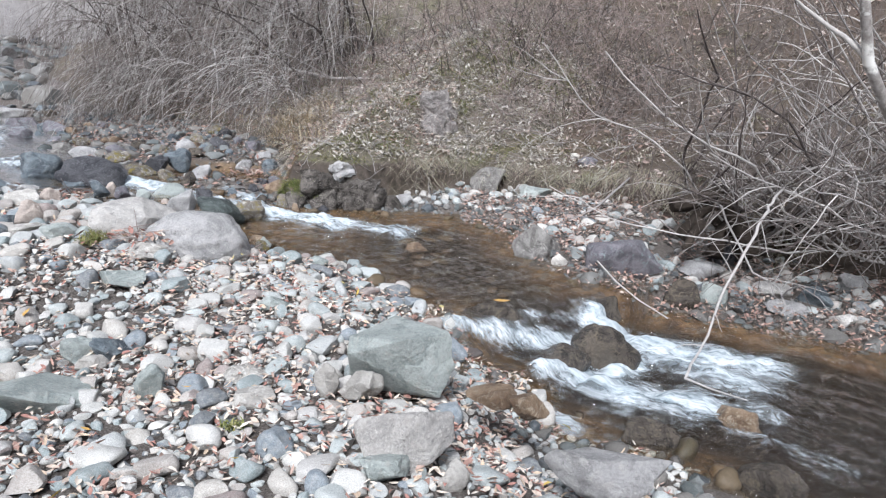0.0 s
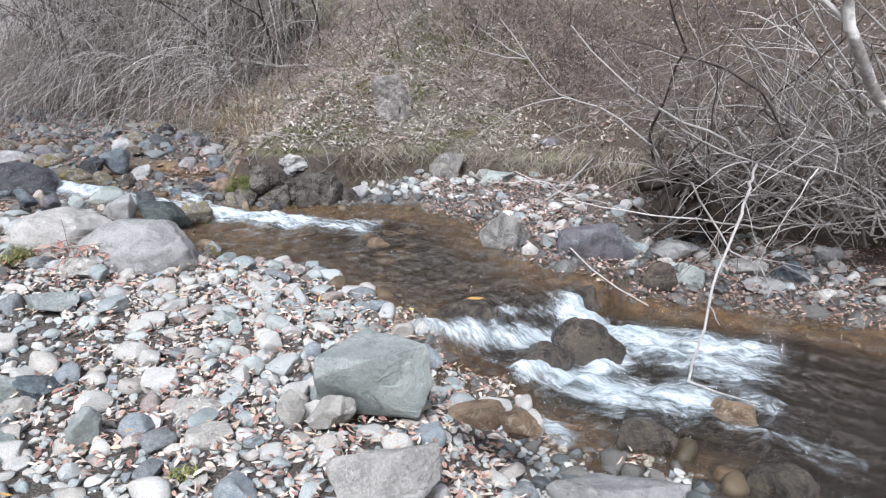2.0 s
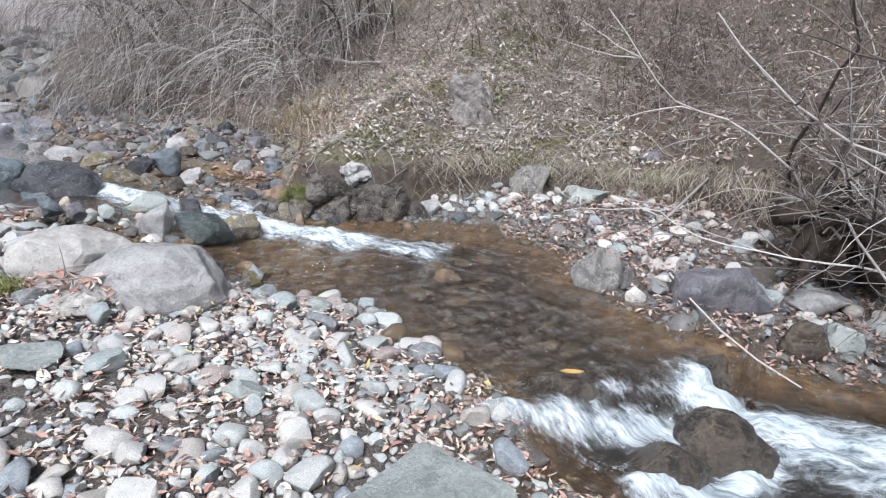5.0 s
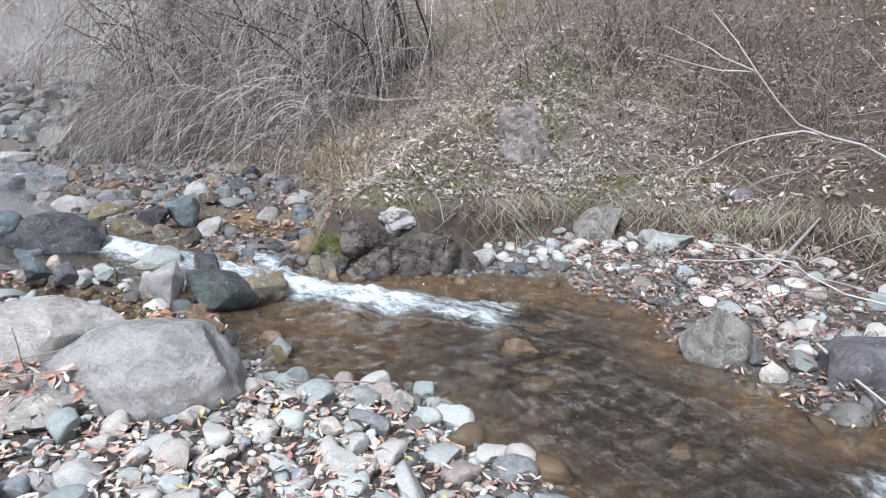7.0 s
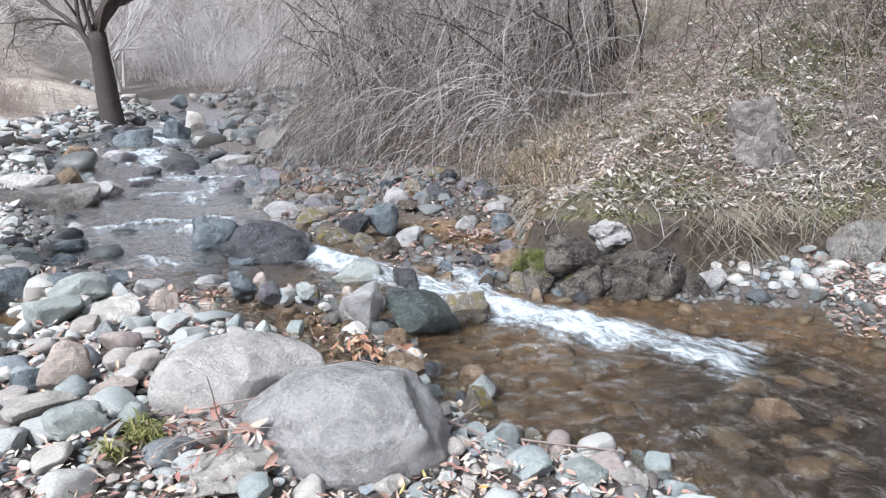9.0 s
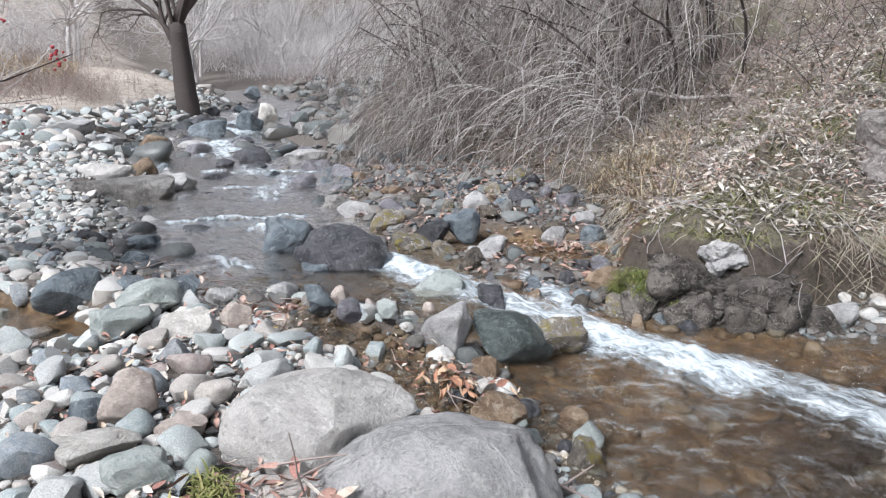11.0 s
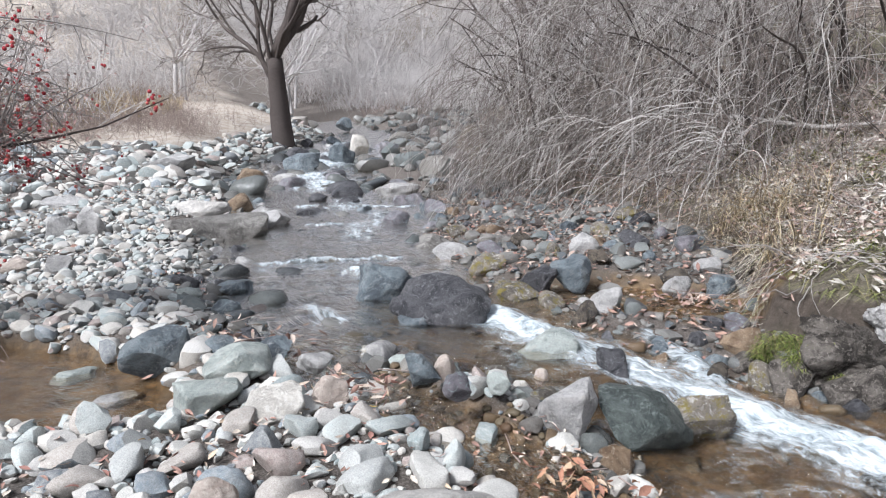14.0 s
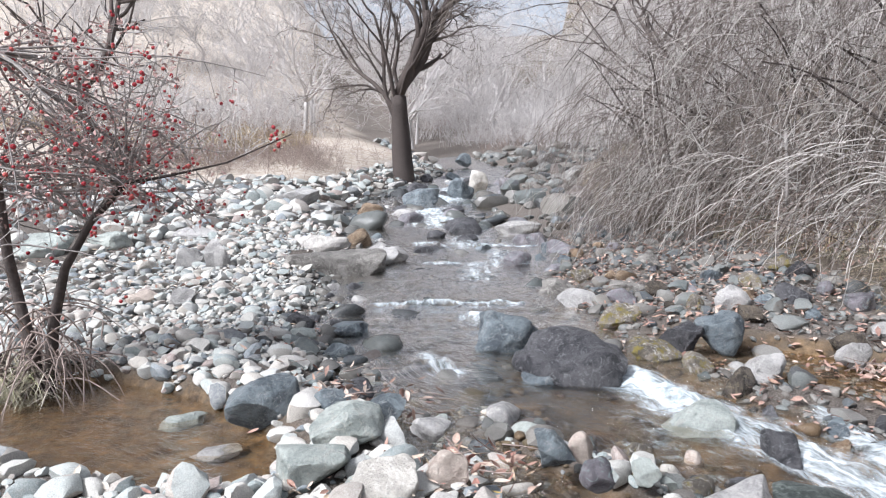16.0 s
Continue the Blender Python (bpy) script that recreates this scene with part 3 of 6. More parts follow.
def cracked(bm, n, d, wide, deep):
    """A crack across a stone: a groove along a plane."""
    n = Vector(n).normalized()
    for off in (-wide, 0, wide):
        bmesh.ops.bisect_plane(bm, geom=bm.verts[:] + bm.edges[:] + bm.faces[:], plane_co=n * (d + off), plane_no=n)
    for v in bm.verts:
        if abs(v.co.dot(n) - d) < 1e-4 and v.co.z > -0.1:
            v.co *= 1 - deep
    return bm


def mesh_of(name, bm, material):
    mesh = bpy.data.meshes.new(name)
    bm.to_mesh(mesh)
    bm.free()
    mesh.materials.append(material)
    mesh.set_sharp_from_angle(angle=radians(38))
    return mesh


def block_shape(seed, corners=13, level=3):
    """A unit broken rock with flat faces: the hull of some corners, its edges worn."""
    rnd = random.Random(seed)
    bm = bmesh.new()
    for k in range(corners):
        p = Vector((rnd.uniform(-1, 1), rnd.uniform(-1, 1), rnd.uniform(-1, 1)))
        p /= max(abs(c) for c in p) ** 0.7 * p.length**0.3
        bm.verts.new(p * 0.5)
    bmesh.ops.convex_hull(bm, input=bm.verts[:])
    bmesh.ops.delete(bm, geom=[v for v in bm.verts if not v.link_faces], context="VERTS")
    bmesh.ops.dissolve_limit(bm, angle_limit=radians(14), verts=bm.verts[:], edges=bm.edges[:])
    bmesh.ops.bevel(bm, geom=bm.edges[:], offset=0.045, segments=2, profile=0.6, affect="EDGES", clamp_overlap=True)
    bmesh.ops.triangulate(bm, faces=bm.faces[:])
    for _ in range(level):
        long = [e for e in bm.edges if e.calc_length() > 0.07]
        if long:
            bmesh.ops.subdivide_edges(bm, edges=long, cuts=1)
            bmesh.ops.triangulate(bm, faces=bm.faces[:])
    off = Vector((rnd.uniform(-50, 50), rnd.uniform(-50, 50), rnd.uniform(-50, 50)))
    for v in bm.verts:
        v.co *= 1 + 0.07 * noise.noise(v.co * 3.0 + off) + 0.035 * noise.noise(v.co * 9.0 + off)
    lo = [min(v.co[i] for v in bm.verts) for i in range(3)]
    hi = [max(v.co[i] for v in bm.verts) for i in range(3)]
    for v in bm.verts:
        v.co = Vector([(v.co[i] - (lo[i] + hi[i]) / 2) / (hi[i] - lo[i]) for i in range(3)])
    bmesh.ops.recalc_face_normals(bm, faces=bm.faces[:])
    for f in bm.faces:
        f.smooth = True
    return bm


BIG = []
seeds = iter(range(100, 9000))


def boulder(name, label, material, x, y, z, wide, deep, high, turn, tilt=0, sunk=0.22, cuts=11, level=4, rough=0.14, square=0.0, lean=0, broken=0):
    """A stone of its own, that stands at x, y on the height z and is sunk a little into the ground."""
    BIG.append((x, y, 0.45 * max(wide, deep)))
    seed = next(seeds)
    ob = new(name, mesh_of(name, block_shape(seed, broken) if broken else stone_shape(seed, level, cuts, rough, square), material))
    tall = high / (1 - sunk)
    ob.matrix_world = pose(x, y, z + high - tall / 2, tilt, lean, turn) @ Matrix.Diagonal((wide, deep, tall, 1))
    return tagged(ob, label, "stone" if wide < 0.45 else "boulder")

boulder("boulder", "greenish grey angular boulder on the gravel bar", ROCK_GREEN, 0.32, 0.72, 0.10, 0.56, 0.46, 0.30, 12, broken=15)
boulder("boulder", "wedge-shaped grey boulder half buried in pebbles", ROCK_TAUPE, 0.36, -0.10, 0.10, 0.42, 0.32, 0.28, 10, tilt=10, lean=-14, broken=12)
boulder("boulder", "blue-green flat-topped boulder among pebbles", ROCK_GREEN, -1.38, 0.34, 0.10, 0.48, 0.32, 0.16, 29, broken=14)
boulder("boulder", "flat wet grey boulder at the water's edge", ROCK_GREY, 1.16, -0.32, 0.11, 0.50, 0.30, 0.18, -20, cuts=9)
boulder("stone", "flat brown stone beside the rapids", ROCK_BROWN, 0.79, 0.39, 0.10, 0.26, 0.21, 0.11, -9)
boulder("stone", "rounded brown wet stone beside the rapids", ROCK_BROWN, 0.97, 0.31, 0.10, 0.20, 0.16, 0.11, -13)
boulder("stone", "dark blue-grey stone among pale pebbles", ROCK_BLUE, -1.25, 0.93, 0.11, 0.25, 0.19, 0.11, 23)
boulder("stone", "greenish stone among pale pebbles", ROCK_GREEN, -0.52, 1.71, 0.12, 0.21, 0.16, 0.09, 10)
boulder("stone", "round white stone on the gravel bar", ROCK_WHITE, 0.55, -0.30, 0.10, 0.13, 0.10, 0.11, -6, cuts=3)
boulder("stone", "upright bluish grey stone among leaves", ROCK_GREEN, -0.89, 0.43, 0.09, 0.15, 0.11, 0.18, 20, cuts=9)
boulder("stone", "cream stone beside the green boulder", ROCK_WHITE, 0.14, 0.52, 0.09, 0.23, 0.17, 0.13, 3)
boulder("stone", "narrow pale stone lying beside the green boulder", ROCK_WHITE, -0.04, 0.51, 0.09, 0.13, 0.06, 0.17, 6)
boulder("stone", "flat white stone on the gravel bar", ROCK_WHITE, -0.49, 0.69, 0.09, 0.22, 0.17, 0.07, 13)
boulder("stone", "flat white stone among fallen leaves", ROCK_WHITE, -0.38, 0.40, 0.10, 0.21, 0.15, 0.06, 12)
boulder("stone", "grey stone at the foot of the wedge boulder", ROCK_GREEN, 0.27, -0.26, 0.10, 0.21, 0.16, 0.11, 0, square=0.5)
boulder("stone", "pale grey stone on the gravel bar", ROCK_WHITE, -1.29, 0.72, 0.10, 0.16, 0.12, 0.09, 25)
boulder("stone", "green-grey stone on the gravel bar", ROCK_GREEN, -1.42, 0.86, 0.10, 0.17, 0.13, 0.13, 26)
boulder("stone", "flat white stone beside the big boulders", ROCK_WHITE, -1.56, 2.41, 0.28, 0.27, 0.21, 0.10, 20)
boulder("stone", "flat green-grey stone on the gravel bar", ROCK_GREEN, -1.52, 1.78, 0.22, 0.29, 0.22, 0.13, 22)
boulder("boulder", "leaning grey boulder at the pool's edge", ROCK_DIM, 1.69, 3.75, -0.03, 0.44, 0.34, 0.32, -12, lean=34, cuts=5)
boulder("boulder", "purple-grey pointed boulder beside the lower rapids", ROCK_PURPLE, 2.44, 3.33, -0.04, 0.74, 0.51, 0.34, -19, broken=11)
boulder("stone", "long grey stone on the far bank", ROCK_GREY, 3.39, 3.77, -0.18, 0.51, 0.38, 0.18, -25)
boulder("stone", "dark stone under the shrub", ROCK_BLACK, 3.84, 4.15, -0.14, 0.33, 0.25, 0.28, -27, square=0.5)
boulder("stone", "dark wet rock at the lower rapids", ROCK_WET, 2.93, 3.09, -0.28, 0.33, 0.25, 0.28, -24)
boulder("stone", "blue-green stone at the lower pool's edge", ROCK_GREEN, 3.27, 3.18, -0.24, 0.26, 0.20, 0.20, -27)
boulder("stone", "flat grey stone on the far bank", ROCK_TAUPE, 3.95, 3.36, -0.22, 0.38, 0.28, 0.11, -31)
boulder("stone", "flat grey stone at the lower pool's edge", ROCK_GREY, 3.86, 2.96, -0.26, 0.38, 0.29, 0.11, -32)
boulder("stone", "blue-grey stone on the far bank", ROCK_BLUE, 4.19, 3.06, -0.22, 0.31, 0.23, 0.17, -34)
boulder("stone", "pale stone at the lower pool's edge", ROCK_TAUPE, 4.19, 2.64, -0.27, 0.22, 0.16, 0.13, -36)
boulder("stone", "grey stone under the bare shrub", ROCK_GREY, 4.74, 3.36, -0.16, 0.27, 0.20, 0.17, -36)
boulder("boulder", "tilted grey boulder at the foot of the bank", ROCK_DIM, 1.60, 6.65, 0.15, 0.54, 0.38, 0.38, -8, tilt=0, lean=-28, cuts=3)
boulder("stone", "flat blue-grey stone on the leafy beach", ROCK_GREEN, 2.13, 6.16, 0.16, 0.45, 0.33, 0.17, -12, lean=6)
boulder("stone", "round grey stone at the foot of the bank", ROCK_GREY, 0.33, 6.15, 0.02, 0.32, 0.24, 0.17, -0, cuts=4)
boulder("boulder", "pinkish upper lump of a rock outcrop in the hillside", ROCK_HILL, 0.86, 7.75, 1.02, 0.66, 0.4, 0.50, -3, rough=0.42, cuts=3, sunk=0.2)
boulder("boulder", "lumpy grey rock outcrop in the grassy hillside", ROCK_HILL, 0.90, 7.42, 0.78, 0.58, 0.36, 0.46, 8, rough=0.42, cuts=3, sunk=0.2)
boulder("stone", "reddish flat stone at the hill's gully", ROCK_PURPLE, 2.97, 6.67, 0.56, 0.33, 0.25, 0.14, -16)
boulder("stone", "white stone at the hill's gully", ROCK_WHITE, 2.84, 6.94, 0.60, 0.15, 0.12, 0.12, -15)
boulder("boulder", "dark wet rock in the white rapids", ROCK_WET, 1.86, 1.87, -0.28, 0.52, 0.44, 0.27, -20, cuts=1, sunk=0.35, rough=0.12, level=5)
boulder("boulder", "low dark wet rock in the rapids", ROCK_WET, 1.47, 1.62, -0.24, 0.40, 0.3, 0.17, -16, cuts=2, sunk=0.4)
boulder("boulder", "dark wet rock at the lip of the rapids", ROCK_WET, 1.04, 2.2, -0.12, 0.5, 0.3, 0.15, -8, cuts=2, sunk=0.5)
boulder("boulder", "wet brown rock under running water", ROCK_WET, 1.80, 0.79, -0.32, 0.35, 0.27, 0.14, -23, sunk=0.4)
boulder("boulder", "wet dark rock in the lower pool", ROCK_WET, 2.25, 0.31, -0.35, 0.40, 0.30, 0.17, -33, sunk=0.4)
boulder("boulder", "orange-brown rock under shallow water", ROCK_BROWN, 2.45, 1.01, -0.33, 0.29, 0.22, 0.12, -30, sunk=0.5)
boulder("boulder", "dark wet ledge of the lower rapids", ROCK_WET, 1.94, 2.53, -0.20, 0.48, 0.24, 0.22, -17, sunk=0.45)
boulder("stone", "small white stone at the pool's edge", ROCK_WHITE, 1.86, 3.47, -0.01, 0.16, 0.12, 0.12, -14)
boulder("boulder", "large smooth grey-taupe boulder beside the pool", ROCK_TAUPE, -1.83, 2.88, 0.30, 0.74, 0.52, 0.33, 34, cuts=6, rough=0.08, sunk=0.3, level=5)
big_rock = boulder("boulder", "large cracked grey boulder beside the pool", ROCK_GREY, -1.34, 2.77, 0.20, 0.94, 0.62, 0.36, 27, cuts=6, rough=0.08, sunk=0.3, level=5)
crack = bmesh.new()
crack.from_mesh(big_rock.data)
cracked(crack, (-0.30, 0.92, 0.12), 0.06, 0.012, 0.10).to_mesh(big_rock.data)
crack.free()
boulder("boulder", "white stone in front of the big boulders", ROCK_WHITE, -1.57, 2.34, 0.27, 0.28, 0.21, 0.12, 36, cuts=8)
boulder("boulder", "dark green layered block beside the chute", ROCK_DARKGREEN, -1.63, 4.78, 0.01, 0.55, 0.43, 0.27, 18, lean=10, broken=14)
boulder("boulder", "rock with yellow moss beside the chute", ROCK_MOSSY, -1.40, 5.02, 0.01, 0.40, 0.30, 0.23, 15)
boulder("boulder", "upright grey angular block beside the chute", ROCK_GREY, -1.96, 4.49, 0.13, 0.31, 0.23, 0.29, 24, broken=12)
boulder("stone", "ochre block at the pool's edge", ROCK_BROWN, -1.68, 4.38, 0.01, 0.19, 0.14, 0.16, 21, square=0.35)
boulder("boulder", "brown flat-topped stone at the pool's edge", ROCK_BROWN, -1.37, 3.58, 0.15, 0.28, 0.21, 0.17, 21, square=0.4)
boulder("stone", "black triangular rock beside the chute", ROCK_BLACK, -1.98, 5.45, 0.09, 0.20, 0.16, 0.19, 20, broken=9)
boulder("boulder", "flat blue-grey rock awash in the chute", ROCK_GREEN, -2.47, 5.61, 0.15, 0.44, 0.33, 0.15, 24, sunk=0.4)
boulder("boulder", "large black boulder splitting the stream", ROCK_BLACK, -3.43, 5.79, 0.22, 0.77, 0.54, 0.35, 31, cuts=5, lean=12)
boulder("boulder", "rounded blue-grey boulder in the stream", ROCK_BLUE, -4.13, 6.11, 0.24, 0.54, 0.43, 0.34, 35, cuts=4)
boulder("stone", "small dark stone at the black boulder's foot", ROCK_BLUE, -3.51, 5.56, 0.23, 0.28, 0.21, 0.10, 33, cuts=4)
boulder("boulder", "blue-grey boulder on the far shore", ROCK_BLUE, -2.75, 6.95, 0.29, 0.37, 0.28, 0.28, 21, cuts=6)
boulder("stone", "grey stone at the far shore", ROCK_GREY, -2.34, 6.50, 0.21, 0.31, 0.23, 0.21, 20)
boulder("stone", "dark wet stone between boulders", ROCK_BLACK, -3.00, 6.77, 0.22, 0.29, 0.21, 0.32, 24, lean=30)
boulder("boulder", "mossy ochre rock beside the chute", ROCK_MOSSY, -3.09, 6.57, 0.22, 0.42, 0.31, 0.16, 25, lean=15)
boulder("boulder", "dark rock with yellow moss", ROCK_MOSSY, -3.67, 7.20, 0.24, 0.37, 0.28, 0.24, 27)
boulder("boulder", "flat pale rock on the far shore", ROCK_DIM, -4.12, 8.36, 0.32, 0.43, 0.32, 0.14, 26)
boulder("stone", "small dark rock in the side trickle", ROCK_BLACK, -1.57, 6.22, 0.12, 0.15, 0.11, 0.11, 13)
boulder("stone", "flat brown wet stone in the side trickle", ROCK_BROWN, -1.28, 6.18, 0.09, 0.29, 0.22, 0.22, 11)
boulder("stone", "dark stone at the foot of the bank", ROCK_EARTHY, -1.37, 7.57, 0.32, 0.21, 0.16, 0.23, 9)
boulder("boulder", "long pink cream stone among cobbles", ROCK_PINK, -2.56, 2.67, 0.41, 0.21, 0.12, 0.21, 47, lean=25, square=0.3)
boulder("stone", "pale rounded stone among cobbles", ROCK_PINK, -2.31, 2.66, 0.40, 0.19, 0.14, 0.08, 44)
boulder("stone", "blue-grey stone among cobbles", ROCK_BLUE, -2.68, 2.60, 0.42, 0.19, 0.14, 0.10, 49)
boulder("stone", "white flat stone among cobbles", ROCK_WHITE, -2.46, 2.42, 0.41, 0.29, 0.22, 0.09, 49)
boulder("stone", "green-grey stone among cobbles", ROCK_GREEN, -2.21, 2.36, 0.40, 0.23, 0.17, 0.12, 47)
boulder("stone", "pale blue-grey stone among cobbles", ROCK_GREEN, -2.08, 2.49, 0.37, 0.12, 0.09, 0.10, 43)
boulder("stone", "grey stone among cobbles", ROCK_GREEN, -3.12, 3.57, 0.40, 0.31, 0.23, 0.09, 43)
boulder("stone", "dark slanted stone at the water's edge", ROCK_BLUE, -2.68, 4.22, 0.39, 0.16, 0.12, 0.17, 29, lean=-25)
boulder("stone", "pale round stone at the water's edge", ROCK_PINK, -2.61, 4.35, 0.38, 0.13, 0.10, 0.13, 27)
boulder("stone", "reddish brown stone at the water's edge", ROCK_PURPLE, -2.41, 4.12, 0.39, 0.15, 0.11, 0.12, 25, cuts=4)
boulder("stone", "green-grey pointed stone at the water's edge", ROCK_GREEN, -2.30, 4.38, 0.34, 0.13, 0.10, 0.10, 21)
boulder("stone", "small cream stone at the water's edge", ROCK_PINK, -2.33, 5.10, 0.13, 0.10, 0.08, 0.08, 18, cuts=4)
boulder("stone", "small white stone at the water's edge", ROCK_WHITE, -2.37, 4.88, 0.14, 0.11, 0.08, 0.07, 19)
boulder("stone", "grey-green stone at the pool's edge", ROCK_GREEN, -0.39, 3.01, 0.06, 0.22, 0.16, 0.08, 4, cuts=4)
boulder("stone", "pale stone at the pool's edge", ROCK_WHITE, -0.20, 3.08, 0.03, 0.15, 0.12, 0.06, 0, cuts=4)
boulder("stone", "white stone at the big boulder's foot", ROCK_WHITE, -1.05, 2.58, 0.17, 0.16, 0.12, 0.07, 22)
boulder("stone", "dark rock under the foam", ROCK_WET, -0.49, 4.96, -0.03, 0.27, 0.20, 0.08, 4, sunk=0.5)
boulder("stone", "brown rock just under the pool's surface", ROCK_BROWN, 0.51, 4.01, -0.03, 0.25, 0.19, 0.09, -11, sunk=0.5)
boulder("stone", "pointed dark rock in the stream", ROCK_PURPLE, -6.16, 9.46, 0.32, 0.42, 0.32, 0.21, 34, cuts=10)
boulder("boulder", "blue-grey veined boulder beside the side pool", ROCK_BLUE, -4.34, 3.89, 0.27, 0.42, 0.30, 0.30, 54, broken=14)
boulder("boulder", "flat green-grey boulder among cobbles", ROCK_GREEN, -3.58, 3.82, 0.40, 0.36, 0.28, 0.18, 47, lean=-12, broken=13)
boulder("stone", "grey stone at the side pool", ROCK_GREEN, -4.86, 3.70, 0.18, 0.28, 0.21, 0.12, 60)
boulder("stone", "pale grey stone at the side pool", ROCK_GREY, -4.29, 3.54, 0.19, 0.27, 0.20, 0.10, 58)
boulder("stone", "blue-grey stone among cobbles", ROCK_GREEN, -3.42, 3.46, 0.40, 0.33, 0.25, 0.15, 50, broken=14)
boulder("stone", "large pale stone among cobbles", ROCK_WHITE, -3.07, 3.52, 0.40, 0.30, 0.22, 0.14, 44, broken=14)
boulder("stone", "cream rounded stone among cobbles", ROCK_PINK, -2.94, 3.78, 0.39, 0.19, 0.15, 0.14, 39)
boulder("stone", "grey-blue stone at the water's edge", ROCK_GREY, -3.30, 4.11, 0.40, 0.21, 0.15, 0.10, 40)
boulder("stone", "dark stone at the water's edge", ROCK_BLUE, -3.66, 4.18, 0.39, 0.21, 0.16, 0.13, 44)
boulder("stone", "blue-grey stone beside the veined boulder", ROCK_BLUE, -3.97, 4.04, 0.41, 0.21, 0.16, 0.11, 49)
boulder("stone", "dark stone at the stream's edge", ROCK_BLACK, -6.01, 5.55, 0.27, 0.28, 0.21, 0.16, 51)
boulder("stone", "dark flat stone in shallow water", ROCK_BLUE, -5.53, 5.69, 0.26, 0.37, 0.27, 0.11, 47)
boulder("stone", "reddish flat stone on pebbles", ROCK_PINK, -7.84, 5.06, 0.41, 0.38, 0.29, 0.13, 63)
boulder("stone", "grey stone on pebbles", ROCK_GREY, -7.36, 5.21, 0.40, 0.28, 0.21, 0.18, 60)
boulder("boulder", "dark grey rounded boulder on the cobble plain", ROCK_GREY, -9.03, 6.30, 0.49, 0.42, 0.32, 0.28, 59)
boulder("boulder", "dark upright boulder on the cobble plain", ROCK_GREY, -8.67, 6.48, 0.49, 0.32, 0.24, 0.39, 57)
boulder("stone", "white flat stone on the cobble plain", ROCK_WHITE, -9.16, 5.77, 0.47, 0.27, 0.20, 0.19, 62)
boulder("boulder", "long flat layered slab at the water's edge", ROCK_DIM, -8.10, 7.67, 0.31, 1.75, 1.0, 0.33, 49, sunk=0.3, broken=16)
boulder("boulder", "long smooth stone lying on the slab", ROCK_TAUPE, -8.75, 8.15, 0.52, 1.05, 0.30, 0.24, 52, cuts=4)
boulder("boulder", "brown stone beside the slab", ROCK_BROWN, -9.41, 9.63, 0.38, 0.52, 0.39, 0.33, 46)
boulder("boulder", "dark grey rock beside the slab", ROCK_GREY, -7.78, 8.64, 0.33, 0.59, 0.44, 0.27, 43)
boulder("boulder", "egg-shaped white boulder upstream", ROCK_WHITE, -13.78, 19.33, 0.88, 0.66, 0.49, 0.65, 35, cuts=3, tilt=10)
boulder("boulder", "dark boulder beside the white one", ROCK_BLUE, -12.97, 17.31, 0.74, 0.80, 0.60, 0.61, 37)
boulder("boulder", "dark flat boulder upstream on the cobble plain", ROCK_BLUE, -13.08, 15.68, 0.67, 1.02, 0.77, 0.43, 40, broken=13)
boulder("boulder", "brown boulder upstream on the cobble plain", ROCK_BROWN, -12.55, 13.18, 0.56, 0.63, 0.48, 0.31, 44)
boulder("boulder", "dark boulder on the upstream bar", ROCK_GREY, -12.56, 10.96, 0.86, 1.07, 0.80, 0.45, 51, broken=13)
boulder("boulder", "low dark rock at the far shore", ROCK_GREY, -7.82, 12.17, 0.42, 0.86, 0.64, 0.26, 32)
boulder("stone", "dark rock in the upstream water", ROCK_BLACK, -8.76, 10.95, 0.40, 0.35, 0.26, 0.18, 39)
boulder("stone", "dark flat rock in the upstream water", ROCK_BLACK, -8.14, 11.04, 0.38, 0.39, 0.29, 0.15, 36)
boulder("boulder", "dark boulder by the forked tree", ROCK_BLUE, -20.55, 27.69, 1.71, 0.80, 0.60, 0.53, 37)
boulder("boulder", "grey boulder below the thicket", ROCK_GREY, -15.67, 27.00, 1.55, 0.83, 0.62, 0.57, 30)
boulder("boulder", "grey boulder upstream on the cobble plain", ROCK_GREY, -13.14, 12.26, 0.55, 0.90, 0.68, 0.36, 48)
boulder("boulder", "pale boulder upstream on the cobble plain", ROCK_WHITE, -11.48, 8.98, 0.77, 0.60, 0.45, 0.24, 54)
boulder("boulder", "grey boulder on the cobble plain", ROCK_GREY, -10.60, 7.41, 0.62, 0.84, 0.63, 0.25, 58)
boulder("boulder", "green-grey boulder on the cobble plain", ROCK_GREEN, -11.01, 6.30, 0.58, 0.64, 0.48, 0.30, 64)
boulder("boulder", "grey boulder behind the berry shrub", ROCK_GREEN, -11.31, 5.47, 0.57, 0.83, 0.63, 0.35, 69)
boulder("stone", "pale stone under the drooping bush", ROCK_DIM, -4.37, 9.58, 0.45, 0.34, 0.26, 0.19, 22)
boulder("stone", "grey rock on the far shore", ROCK_GREY, -2.89, 7.82, 0.38, 0.30, 0.22, 0.25, 15)
boulder("stone", "dark round stone on the far shore", ROCK_BLACK, -2.48, 8.17, 0.43, 0.31, 0.23, 0.20, 11, cuts=4)
boulder("stone", "grey rock at the trickle", ROCK_GREY, -1.86, 7.01, 0.29, 0.23, 0.18, 0.16, 7)
boulder("stone", "blue-grey stone on the far shore", ROCK_BLUE, -2.65, 7.98, 0.41, 0.20, 0.15, 0.13, 13)
boulder("boulder", "dark rock at the stream's far edge", ROCK_GREY, -4.37, 7.77, 0.27, 0.42, 0.32, 0.19, 27)
boulder("boulder", "flat rock at the stream's far edge", ROCK_DIM, -4.87, 8.25, 0.28, 0.43, 0.32, 0.17, 29)

